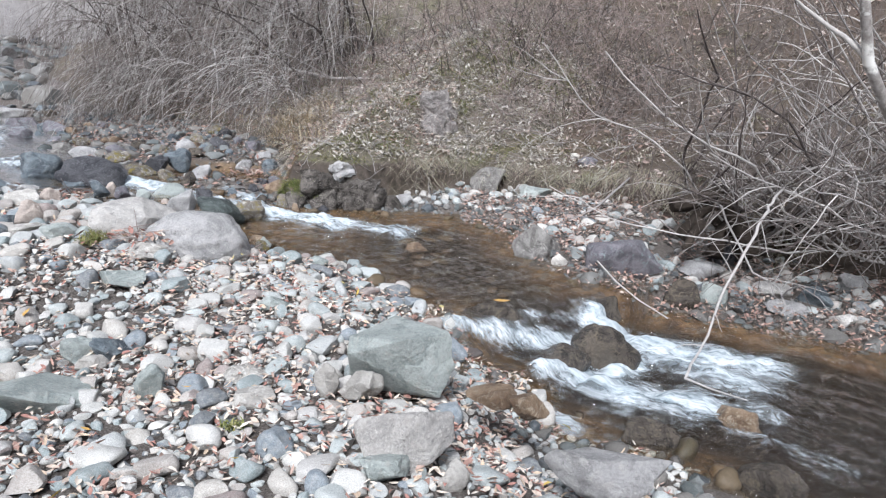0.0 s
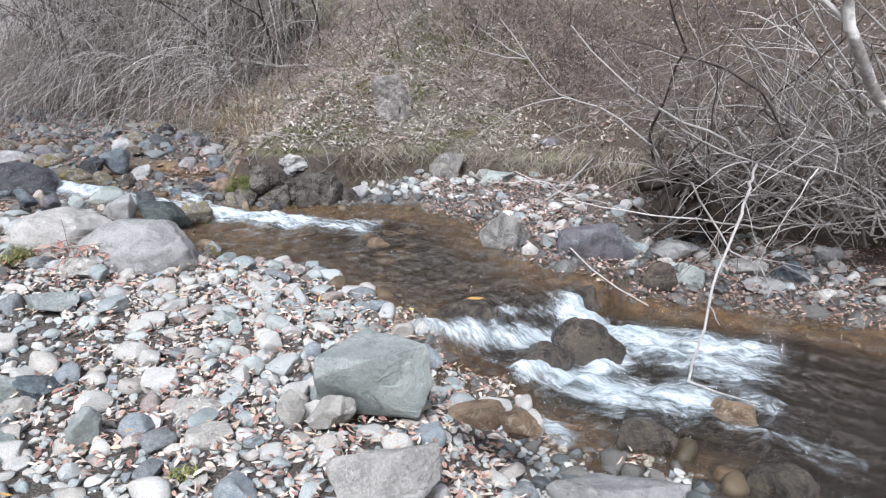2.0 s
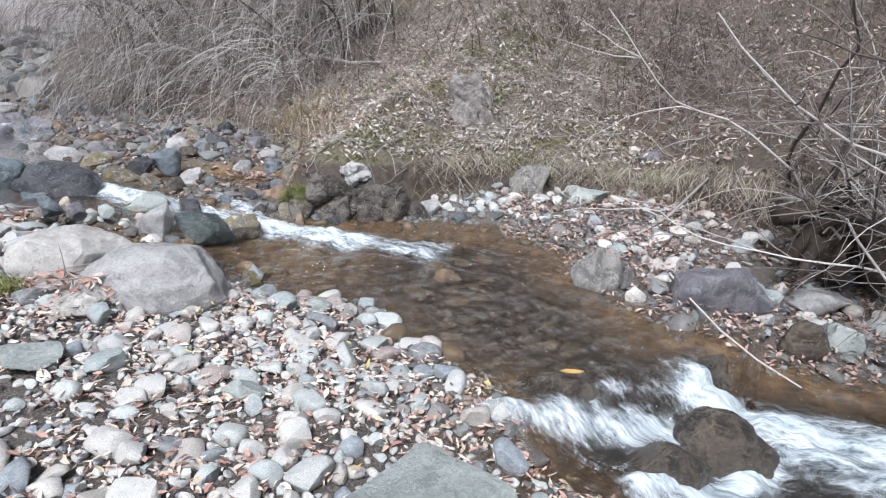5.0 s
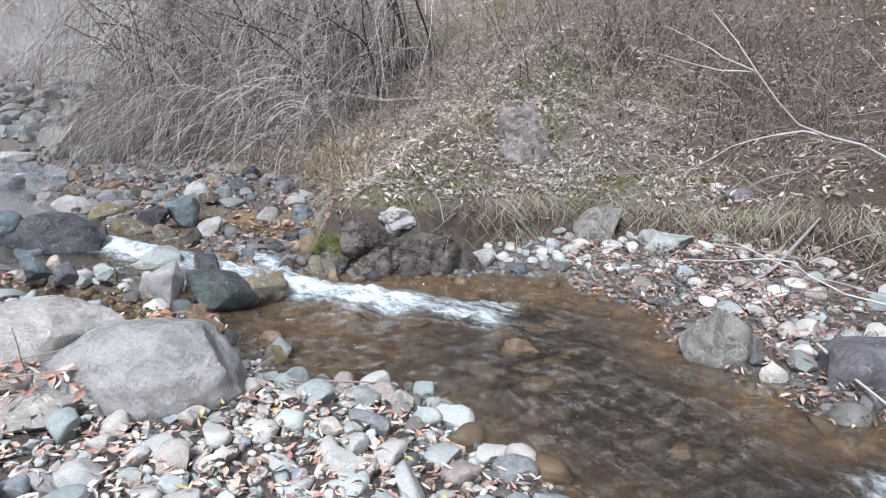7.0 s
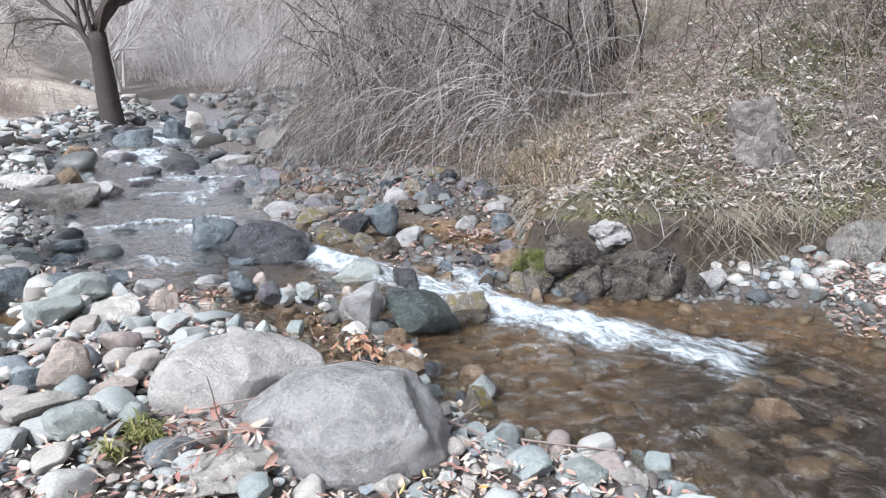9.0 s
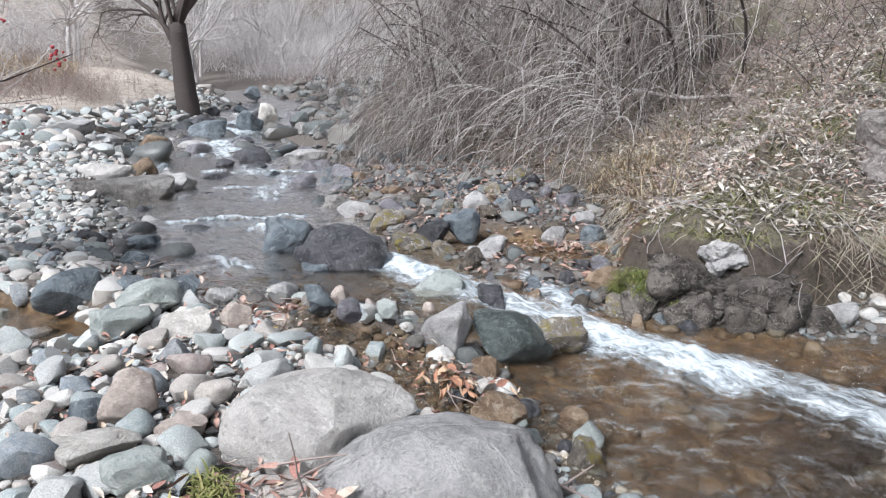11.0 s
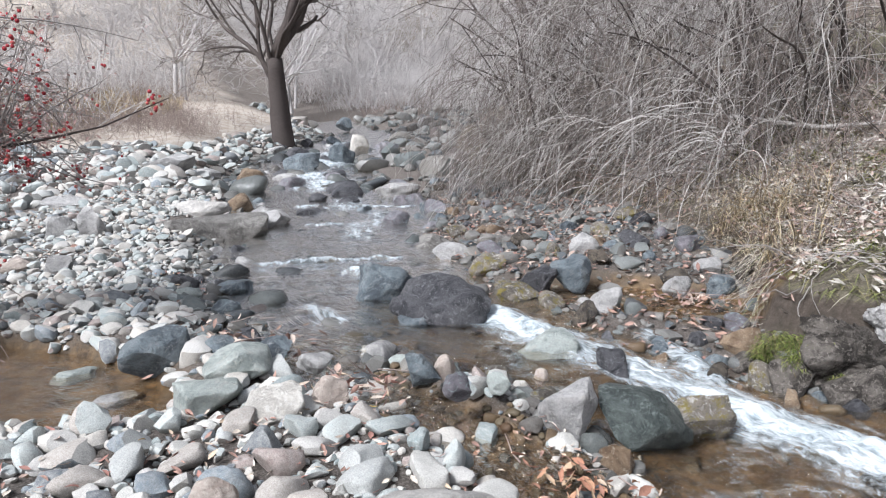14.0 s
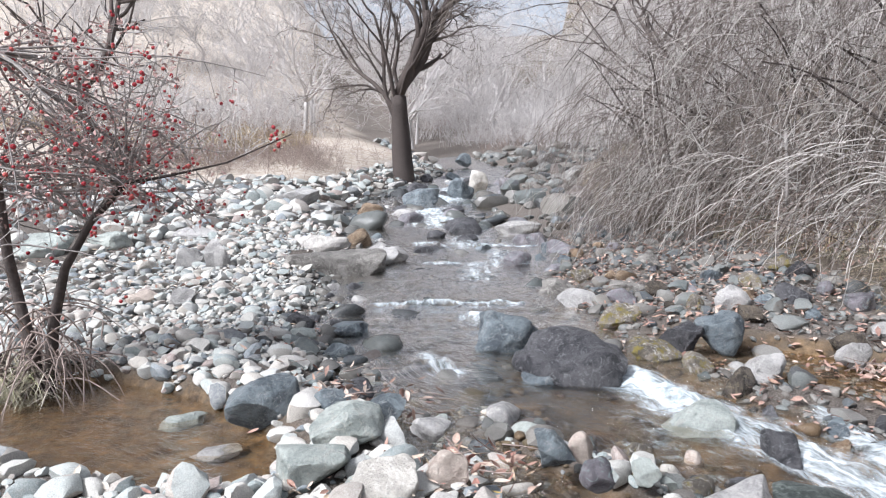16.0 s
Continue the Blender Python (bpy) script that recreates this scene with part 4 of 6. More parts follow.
# strewn rocks in the upstream water and along the far shore
scatter = random.Random(41)


def rocks(n, x0, x1, y0, y1, small, large, flat, kinds, where):
    """Single rocks thrown over a field; kinds: material and label."""
    k = 0
    while k < n:
        x, y = scatter.uniform(x0, x1), scatter.uniform(y0, y1)
        size = small + (large - small) * scatter.random() ** 1.6
        g, level, out, side, deep = (float(v) for v in land(np.array(x), np.array(y)))
        if not where(out, side, deep) or any((x - a) ** 2 + (y - b) ** 2 < (r + 0.45 * size) ** 2 for a, b, r in BIG):
            k += 0.02
            continue
        material, label = scatter.choice(kinds)
        boulder("stone", label, material, x, y, g - 0.02, size, size * scatter.uniform(0.6, 0.9), size * scatter.uniform(0.5, 0.75) * flat + max(0.0, level - g) * 0.8, scatter.uniform(0, 180), tilt=scatter.uniform(-14, 14), lean=scatter.uniform(-14, 14), level=3)
        k += 1


shore = [(ROCK_BLACK, "dark wet rock on the far shore"), (ROCK_WET, "wet dark rock at the water's edge"), (ROCK_GREY, "grey angular rock on the far shore"), (ROCK_BLUE, "blue-grey rock on the far shore"), (ROCK_BROWN, "brown stone on the far shore"), (ROCK_PURPLE, "purple-grey rock on the far shore"), (ROCK_MOSSY, "dark rock with some moss on the far shore")]
rocks(46, -5.2, -1.2, 5.7, 9.2, 0.13, 0.34, 1.0, shore, lambda out, side, deep: side > 0 and -0.25 < out and deep < -0.1)
rocks(22, -10.5, -5.0, 8.3, 13.5, 0.2, 0.5, 0.8, shore, lambda out, side, deep: side > 0 and -0.4 < out < 1.2 and deep < -0.1)
running = [(ROCK_BLACK, "dark rock standing in the upstream riffle"), (ROCK_BLUE, "blue-grey rock standing in the upstream riffle"), (ROCK_GREY, "grey rock standing in the upstream riffle"), (ROCK_PURPLE, "purple-grey rock standing in the upstream riffle")]
rocks(26, -13.5, -7.0, 8.5, 16.5, 0.25, 0.7, 0.5, running, lambda out, side, deep: -1.5 < out < 0.1)
rocks(26, -18.0, -11.5, 14.0, 24.0, 0.35, 0.95, 0.55, running, lambda out, side, deep: -1.6 < out < 0.5)
margin = [(ROCK_BLUE, "blue-grey stone at the stream's near edge"), (ROCK_GREEN, "green-grey stone at the stream's near edge"), (ROCK_BLACK, "dark wet stone at the stream's near edge"), (ROCK_GREY, "grey stone at the stream's near edge")]
rocks(24, -9.5, -3.0, 4.4, 9.0, 0.12, 0.32, 0.7, margin, lambda out, side, deep: side < 0 and -0.3 < out < 0.25)
chute = [(ROCK_BLUE, "wet blue-grey stone beside the chute"), (ROCK_BROWN, "ochre wet stone beside the chute"), (ROCK_MOSSY, "mossy stone beside the chute"), (ROCK_GREEN, "green-grey stone beside the chute"), (ROCK_BLACK, "black wet stone beside the chute")]
rocks(20, -2.7, -0.9, 3.6, 5.4, 0.11, 0.25, 0.9, chute, lambda out, side, deep: side < 0 and -0.25 < out < 0.3)
rocks(12, -1.9, -0.6, 5.5, 6.1, 0.12, 0.26, 0.9, chute, lambda out, side, deep: side > 0 and -0.2 < out < 0.4 and deep < -0.05)

# ---- cobbles, pebbles, leaves, grass ----
rng = np.random.default_rng(7)


def thing(name, label, category, x=0.0, y=0.0, z=0.0, kind="", group=""):
    ob = new(name)
    ob.matrix_world = pose(x, y, z)
    return tagged(ob, label, category, group, kind)


def part(name, mesh, parent, label=""):
    """A mesh, given in the world's metres, as a part under a thing or a part."""
    ob = new(name, mesh)
    ob.parent = parent
    bpy.context.view_layer.update()
    ob.matrix_parent_inverse = parent.matrix_world.inverted()
    return tagged(ob, label)


def mesh_from(name, verts, faces, material, soft=True, sharp=0):
    mesh = bpy.data.meshes.new(name)
    mesh.from_pydata(verts.tolist() if hasattr(verts, "tolist") else verts, [], faces.tolist() if hasattr(faces, "tolist") else faces)
    if soft:
        mesh.polygons.foreach_set("use_smooth", [True] * len(mesh.polygons))
    mesh.materials.append(material)
    if sharp:
        mesh.set_sharp_from_angle(angle=radians(sharp))
    return mesh


def turns(n, tilt):
    """n turns: any way round z, tilted a little."""
    a, b, c = rng.uniform(0, 2 * np.pi, n), rng.normal(0, tilt, n), rng.normal(0, tilt, n)
    ca, sa, cb, sb, cc, sc = np.cos(a), np.sin(a), np.cos(b), np.sin(b), np.cos(c), np.sin(c)
    zero, one = np.zeros(n), np.ones(n)
    rz = np.stack([ca, -sa, zero, sa, ca, zero, zero, zero, one], -1).reshape(-1, 3, 3)
    rx = np.stack([one, zero, zero, zero, cb, -sb, zero, sb, cb], -1).reshape(-1, 3, 3)
    ry = np.stack([cc, zero, sc, zero, one, zero, -sc, zero, cc], -1).reshape(-1, 3, 3)
    return rz @ rx @ ry


def arrays(bm):
    v = np.array([tuple(x.co) for x in bm.verts])
    f = np.array([[x.index for x in q.verts] for q in bm.faces])
    bm.free()
    return v, f


def joined(name, shapes, places, scales, spins, material, soft=True, sharp=0):
    """Many copies of some shapes in one mesh."""
    verts, faces, base = [], [], 0
    kind = rng.integers(0, len(shapes), len(places))
    for k, (v, f) in enumerate(shapes):
        sel = np.where(kind == k)[0]
        if not len(sel):
            continue
        w = np.einsum("nij,nvj->nvi", spins[sel], v[None] * scales[sel][:, None, :]) + places[sel][:, None, :]
        verts.append(w.reshape(-1, 3))
        faces.append((f[None] + (np.arange(len(sel)) * len(v))[:, None, None] + base).reshape(-1, f.shape[1]))
        base += len(sel) * len(v)
    return mesh_from(name, np.concatenate(verts), np.concatenate(faces), material, soft, sharp)


CELL = 0.25
taken = {}


def claim(x, y, r, squeeze=0.8):
    """Whether a stone of that radius finds room; if so, it keeps it."""
    reach = int(math.ceil((r + 0.3) / CELL))
    i, j = math.floor(x / CELL), math.floor(y / CELL)
    for a in range(i - reach, i + reach + 1):
        for b in range(j - reach, j + reach + 1):
            for px, py, pr in taken.get((a, b), ()):
                if (px - x) ** 2 + (py - y) ** 2 < (squeeze * (r + pr)) ** 2:
                    return False
    taken.setdefault((i, j), []).append((x, y, r))
    return True


for bx, by, br in BIG:
    taken.setdefault((math.floor(bx / CELL), math.floor(by / CELL)), []).append((bx, by, 0.8 * br))


def strew(n, x0, x1, y0, y1, small, large, where, skew=2.0, squeeze=0.8):
    """Places and sizes of stones thrown at a field, the large ones first, without overlap."""
    size = np.sort(small + (large - small) * rng.uniform(0, 1, n) ** skew)[::-1]
    x, y = rng.uniform(x0, x1, n), rng.uniform(y0, y1, n)
    z, level, out, side, deep = land(x, y)
    good = where(x, y, out, side, deep)
    rows = []
    for k in np.where(good)[0]:
        if claim(x[k], y[k], 0.5 * size[k], squeeze):
            rows.append((x[k], y[k], z[k], size[k]))
    return np.array(rows)


def on_bar(x, y, out, side, deep):
    pond = np.hypot((x + 5.15 - 0.35 * (y - 3.3)) / 1.45, (y - 3.35) / 0.62)
    meadow = (np.hypot(x + 2, y - 2) + 1.5 * wobble(x, y, 2.2, 4.1) > 18.8) & (out > 1.7)
    damp_cut = (along(CHANNEL, x, y)[0] < 0.24) & (rng.uniform(0, 1, len(x)) < 0.72)
    return (side < 0) & (out > -0.1) & (pond > 0.95) & ~meadow & ~damp_cut


def on_beach(x, y, out, side, deep):
    return (side > 0) & (out > -0.15) & (deep < 0.05)


def in_water(x, y, out, side, deep):
    return (out < 0.05) & (out > -1.6) & ((x < 1.4) | (y > 2.8) | (out > -0.3))


def frayed(test):
    return lambda x, y, out, side, deep: test(x, y, out, side, deep) & (rng.uniform(0, 1, len(x)) < smooth(9.5, 4.0, np.hypot(x + 2.0, y - 1.5) + wobble(x, y, 1.4, 3.3)))


cobbles = [strew(380, -4.3, -1.7, 2.2, 4.7, 0.10, 0.21, on_bar, 1.8, 0.74), strew(4200, -4.6, 1.9, -1.2, 5.0, 0.05, 0.17, on_bar, 2.1, 0.72), strew(12000, -10.5, -3.6, 1.8, 9.5, 0.05, 0.18, on_bar, 4.5, 0.70),
           strew(9000, -22, -7, 7, 26, 0.09, 0.42, on_bar, 4.0, 0.74), strew(2600, -30, -8, 2, 24, 0.12, 0.42, on_bar, 3.0), strew(900, -36, -14, 22, 50, 0.3, 0.9, on_bar, 2.0),
           strew(700, 1.2, 5.2, 2.0, 6.6, 0.07, 0.2, on_beach, 2.0), strew(2600, -9, -0.6, 5.6, 14, 0.05, 0.24, on_beach, 2.6), strew(1200, -24, -7, 11, 40, 0.2, 0.8, on_beach, 2.0),
           strew(300, 4, 9, -5, 3, 0.1, 0.3, on_beach, 2.0), strew(350, -1.0, 1.4, 5.9, 7.0, 0.06, 0.16, on_beach, 2.0), strew(2600, -9, 3.4, -8, 2.2, 0.05, 0.15, frayed(on_bar), 2.4), strew(900, -16, -6, -4, 6, 0.08, 0.3, frayed(on_bar), 2.4)]
cobbles = np.concatenate([c for c in cobbles if len(c)])
bed = np.concatenate([strew(5000, -4.3, -1.2, 3.3, 5.0, 0.025, 0.085, lambda x, y, out, side, deep: (side < 0) & (along(CHANNEL, x, y)[0] < 0.36), 1.8, 0.7), strew(1700, -3.4, 4.5, -1, 6.6, 0.05, 0.20, in_water, 2.2), strew(900, -10, -2.5, 4.5, 12, 0.1, 0.34, in_water, 2.2), strew(420, -18, -8, 9, 22, 0.2, 0.7, in_water, 2.0)])
pebbles = np.concatenate([strew(16000, -3.4, 1.9, -1.6, 4.6, 0.022, 0.06, on_bar, 1.5, 0.7), strew(12000, -9.0, -3.4, 2.2, 8.0, 0.035, 0.08, on_bar, 1.5, 0.70), strew(3500, 1.1, 4.8, 2.4, 6.7, 0.028, 0.075, on_beach, 1.5, 0.72),
                          strew(3000, -5.5, -0.8, 5.8, 11, 0.035, 0.085, on_beach, 1.5, 0.72), strew(7000, -6.5, 3.0, -6.0, 1.0, 0.026, 0.06, frayed(on_bar), 1.5, 0.72), strew(900, -1.0, 1.4, 5.8, 6.9, 0.03, 0.07, on_beach, 1.5, 0.72)])


def bodies(rows):
    n = len(rows)
    s = rows[:, 3:4] * np.stack([rng.uniform(0.9, 1.35, n), rng.uniform(0.7, 1.0, n), rng.uniform(0.48, 0.85, n)], -1)
    p = rows[:, :3].copy()
    p[:, 2] += 0.22 * s[:, 2]
    return p, s


near = (cobbles[:, 0] > -3.3) & (cobbles[:, 0] < 1.3) & (cobbles[:, 1] > -0.6) & (cobbles[:, 1] < 4.4)
picked = np.where(near)[0][np.argsort(-cobbles[near][:, 3])][:300]
shapes_far = [arrays(stone_shape(900 + k, 2, 6, 0.12, 0.2 * (k % 3))) for k in range(14)]
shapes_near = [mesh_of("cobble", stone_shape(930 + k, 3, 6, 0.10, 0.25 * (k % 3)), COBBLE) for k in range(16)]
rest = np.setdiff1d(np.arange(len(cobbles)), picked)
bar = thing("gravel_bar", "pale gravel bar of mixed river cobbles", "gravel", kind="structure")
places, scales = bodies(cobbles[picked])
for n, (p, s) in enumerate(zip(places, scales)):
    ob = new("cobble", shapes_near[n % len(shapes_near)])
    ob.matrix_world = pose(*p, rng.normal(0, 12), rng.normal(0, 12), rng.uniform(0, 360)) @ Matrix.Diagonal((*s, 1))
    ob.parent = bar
places, scales = bodies(cobbles[rest])
_, _, rest_out, rest_side, _ = land(cobbles[rest][:, 0], cobbles[rest][:, 1])
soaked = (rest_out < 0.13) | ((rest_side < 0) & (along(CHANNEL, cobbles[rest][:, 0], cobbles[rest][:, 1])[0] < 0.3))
# the damp rim, and all the far shore set to the same darker tone
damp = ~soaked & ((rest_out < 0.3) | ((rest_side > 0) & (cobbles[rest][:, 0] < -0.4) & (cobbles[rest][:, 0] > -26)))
for name, label, sel, material in (("wet_cobbles", "dark wet cobbles along the water's edge", soaked, COBBLE_WET), ("damp_cobbles", "dark brownish cobbles on the far shore", damp, COBBLE_DARK)):
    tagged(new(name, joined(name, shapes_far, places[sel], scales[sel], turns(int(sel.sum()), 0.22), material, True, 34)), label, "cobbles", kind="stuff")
rest, places, scales = rest[~soaked & ~damp], places[~soaked & ~damp], scales[~soaked & ~damp]
tagged(new("cobbles", joined("cobbles", shapes_far, places, scales, turns(len(rest), 0.22), COBBLE_JOINED, True, 34)), "grey, cream and greenish river cobbles on the banks", "cobbles", kind="stuff")
places, scales = bodies(pebbles)
far_side = land(pebbles[:, 0], pebbles[:, 1])[3] > 0
for label, sel, material in (("small pale pebbles between the cobbles", ~far_side, COBBLE_JOINED), ("small dark pebbles on the far beach", far_side, COBBLE_DARK)):
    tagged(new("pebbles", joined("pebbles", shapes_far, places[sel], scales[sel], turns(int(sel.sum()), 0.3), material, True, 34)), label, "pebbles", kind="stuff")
places, scales = bodies(bed)
upper = bed[:, 0] < -3.9
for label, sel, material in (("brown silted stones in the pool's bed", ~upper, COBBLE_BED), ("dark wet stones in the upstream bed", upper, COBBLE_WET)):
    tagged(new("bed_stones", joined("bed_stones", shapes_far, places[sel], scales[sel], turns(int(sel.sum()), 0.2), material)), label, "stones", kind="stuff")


def leaf_shape(long, wide, curl):
    """A curled leaf of two rows of faces."""
    v = []
    for k, w in ((0.0, 0.08), (0.3, 0.9), (0.65, 0.8), (1.0, 0.04)):
        z = curl * (k - 0.5) ** 2 * 2.0
        v += [(k * long - long / 2, -w * wide / 2, z + 0.25 * w * wide), (k * long - long / 2, 0, z), (k * long - long / 2, w * wide / 2, z + 0.25 * w * wide)]
    f = []
    for k in range(3):
        for j in range(2):
            f.append((3 * k + j, 3 * k + 3 + j, 3 * k + 4 + j, 3 * k + 1 + j))
    return np.array(v), np.array(f)


LEAVES = [leaf_shape(1.0, 0.28, 0.18), leaf_shape(1.0, 0.4, -0.16), leaf_shape(1.0, 0.22, 0.3), leaf_shape(1.0, 0.5, 0.12)]


THIN_LEAVES = [leaf_shape(1.0, 0.16, 0.10), leaf_shape(1.0, 0.30, -0.12), leaf_shape(1.0, 0.38, 0.08), leaf_shape(1.0, 0.12, 0.16)]


def leaf_litter(name, label, n, x0, x1, y0, y1, small, large, where, material, tilt=0.35, lift=0.0, pile=0.045, shapes=LEAVES):
    x, y = rng.uniform(x0, x1, n), rng.uniform(y0, y1, n)
    z, level, out, side, deep = land(x, y)
    good = where(x, y, out, side, deep)
    x, y, z = x[good], y[good], z[good]
    size = rng.uniform(small, large, len(x))
    p = np.stack([x, y, z + 0.01 + lift + rng.uniform(0, pile, len(x))], -1)
    tagged(new(name, joined(name, shapes, p, np.repeat(size[:, None], 3, 1), turns(len(x), tilt), material)), label, "leaves", kind="stuff")


def mostly(test, scale, seed, least):
    return lambda x, y, out, side, deep: test(x, y, out, side, deep) & (wobble(x, y, scale, seed) + 0.5 * wobble(x, y, scale * 0.3, seed + 2) > least)


def on_hill(x, y, out, side, deep):
    return (side > 0) & (deep > 0.05)


leaf_litter("fallen_leaves", "dry pinkish brown leaves between the pebbles", 26000, -3.6, 1.7, -2.4, 4.4, 0.025, 0.06, mostly(lambda x, y, out, side, deep: on_bar(x, y, out, side, deep) & ((y < 2.3) | (x > -1.6) | (rng.uniform(0, 1, len(x)) < 0.35)), 0.6, 1.5, -0.35), LITTER)
leaf_litter("fallen_leaves", "reddish brown leaves drifted on the far beach", 17000, 1.1, 6.0, 1.2, 7.0, 0.03, 0.065, mostly(on_beach, 0.6, 4.5, -0.6), LITTER_RED, 0.35, 0.01, 0.06)
leaf_litter("fallen_leaves", "brown leaves on the upstream shore", 8000, -7.0, -0.5, 5.8, 12.0, 0.035, 0.085, on_beach, LITTER_RED, 0.35, 0.0, 0.05)
def pale_hill(x, y, out, side, deep):
    return on_hill(x, y, out, side, deep) & (deep > 0.2) & (gully(x, y) < rng.uniform(0.1, 1.0, len(x)))


def dark_hill(x, y, out, side, deep):
    return on_hill(x, y, out, side, deep) & (gully(x, y) > 0.3)


leaf_litter("fallen_leaves", "thick tan leaf litter on the hillside", 30000, -10, 9.5, 1.0, 19.0, 0.05, 0.11, mostly(pale_hill, 0.4, 3.7, -0.3), HILL_LITTER, 0.6, 0.01, 0.08, THIN_LEAVES)
leaf_litter("fallen_leaves", "tan leaf litter on the lower hillside", 56000, -3.2, 4.0, 5.6, 11.5, 0.035, 0.085, mostly(pale_hill, 0.25, 8.7, -0.22), HILL_LITTER, 0.6, 0.01, 0.09, THIN_LEAVES)
# below the drooping bush these dark leaves stand in for its shade
leaf_litter("fallen_leaves", "dark brown leaves in the gully and under the brush", 26000, -8.0, 8.5, 2.0, 14.0, 0.05, 0.10, mostly(dark_hill, 0.5, 5.7, -0.5), LITTER_DARK, 0.6, 0.01, 0.06)
leaf_litter("fallen_leaves", "reddish brown litter under the hillside brush", 11000, -4.5, 1.2, 6.6, 12.5, 0.03, 0.06, mostly(on_hill, 0.8, 2.2, -0.5), LITTER_RED, 0.5, 0.03)
leaf_litter("fallen_leaves", "brown leaves on the cobble plain", 5000, -13, -3.4, 1.5, 9.5, 0.04, 0.09, mostly(on_bar, 1.0, 2.5, 0.1), LITTER)
leaf_litter("yellow_leaves", "scattered yellow leaves on the gravel bar", 60, -3.4, 1.5, -1.4, 4.0, 0.04, 0.075, on_bar, YELLOW, 0.4, 0.05)


def blades(name, label, roots, long, wide, lean, material, stiff=0.5, category="grass", parent=None):
    """Grass: each blade a thin strip that bends over. lean: way, in the plane, to which blades hang."""
    n = len(roots)
    long = long * rng.uniform(0.55, 1.25, n)
    way = np.stack([rng.normal(0, 1, n), rng.normal(0, 1, n)], -1)
    way = way / np.linalg.norm(way, axis=1, keepdims=True) * 0.8 + np.array(lean)
    cross = np.stack([-way[:, 1], way[:, 0], np.zeros(n)], -1)
    cross /= np.linalg.norm(cross, axis=1, keepdims=True)
    up = rng.uniform(0.3, 1.0, n) * stiff
    rows = []
    for k, w in ((0.0, 1.0), (0.35, 0.8), (0.7, 0.5), (1.0, 0.08)):
        flat = way * (long * k * (0.5 + 0.5 * k))[:, None]
        z = long * (up * 2.0 * k * (1 - 0.55 * k) - (1 - up) * 0.5 * k * k)
        mid = roots + np.concatenate([flat, z[:, None]], 1)
        rows += [mid - cross * wide * w / 2, mid + cross * wide * w / 2]
    v = np.stack(rows, 1).reshape(-1, 3)
    quad = np.array([(0, 1, 3, 2), (2, 3, 5, 4), (4, 5, 7, 6)])
    f = (quad[None] + 8 * np.arange(n)[:, None, None]).reshape(-1, 4)
    mesh = mesh_from(name, v, f, material)
    if parent:
        return part(name, mesh, parent, label)
    return tagged(new(name, mesh), label, category, kind="stuff")


def field(n, x0, x1, y0, y1, where, tuft=0.0):
    x, y = rng.uniform(x0, x1, n), rng.uniform(y0, y1, n)
    if tuft:
        x, y = np.repeat(x, 14) + rng.normal(0, tuft, 14 * n), np.repeat(y, 14) + rng.normal(0, tuft, 14 * n)
    z, level, out, side, deep = land(x, y)
    good = where(x, y, out, side, deep)
    return np.stack([x, y, z - 0.01], -1)[good]


def bank_edge(x, y, out, side, deep):
    return (side > 0) & (deep > 0.05) & (deep < 0.5) & ((x < -1.15) | (x > 0.15))


blades("dry_grass", "dry tan grass matted over the hillside", field(2200, -6, 7, 3, 12.5, mostly(pale_hill, 0.4, 1.2, 0.0), 0.06), 0.24, 0.009, (-0.1, -0.55), DRYGRASS, 0.45)
blades("dry_grass", "short brown hillside stubble", field(9000, -7, 8, 1, 14, pale_hill), 0.18, 0.006, (-0.1, -0.4), DRYGRASS, 0.6)
blades("hanging_grass", "dry grass hanging over the bank's edge", field(1500, -1.6, 4.6, 4.0, 7.8, bank_edge, 0.05), 0.34, 0.006, (0.0, -0.8), DRYGRASS, 0.12)
blades("hanging_roots", "dark roots and dead stems hanging down the bank", field(1100, -1.6, 4.6, 4.0, 7.8, bank_edge, 0.06), 0.30, 0.006, (0.0, -0.7), ROOTS, 0.08)
blades("green_grass", "olive green tufts on the hillside", field(2500, -2, 4.5, 5.8, 11.5, mostly(pale_hill, 0.8, 6.5, 0.08), 0.06), 0.22, 0.008, (0.0, -0.5), GREENGRASS, 0.5)
tufts = np.repeat(field(420, -4, 6.5, 4.5, 12, on_hill), 46, 0)
blades("dry_grass", "long drooping tufts of dry grass", tufts + rng.normal(0, 1, tufts.shape) * (0.05, 0.05, 0.0), 0.24, 0.006, (0.0, -0.5), DRYGRASS, 0.45)
blades("straw_grass", "tall straw-coloured grass at the foot of the hill", field(70, -3.4, -0.7, 8.0, 10.4, on_hill, 0.16), 0.45, 0.007, (-0.2, -0.4), STRAW, 0.7)
blades("straw_grass", "tall yellowish weeds on the bank above the trickle", field(60, -2.2, -0.9, 7.2, 8.6, on_hill, 0.12), 0.62, 0.008, (-0.1, -0.3), STRAW, 0.85)
blades("straw_grass", "pale dry grass on the far plain", field(1200, -48, -20, 14, 44, lambda x, y, out, side, deep: (side < 0) & (out > 6), 0.25), 0.9, 0.03, (0.0, 0.0), STRAW, 0.8)

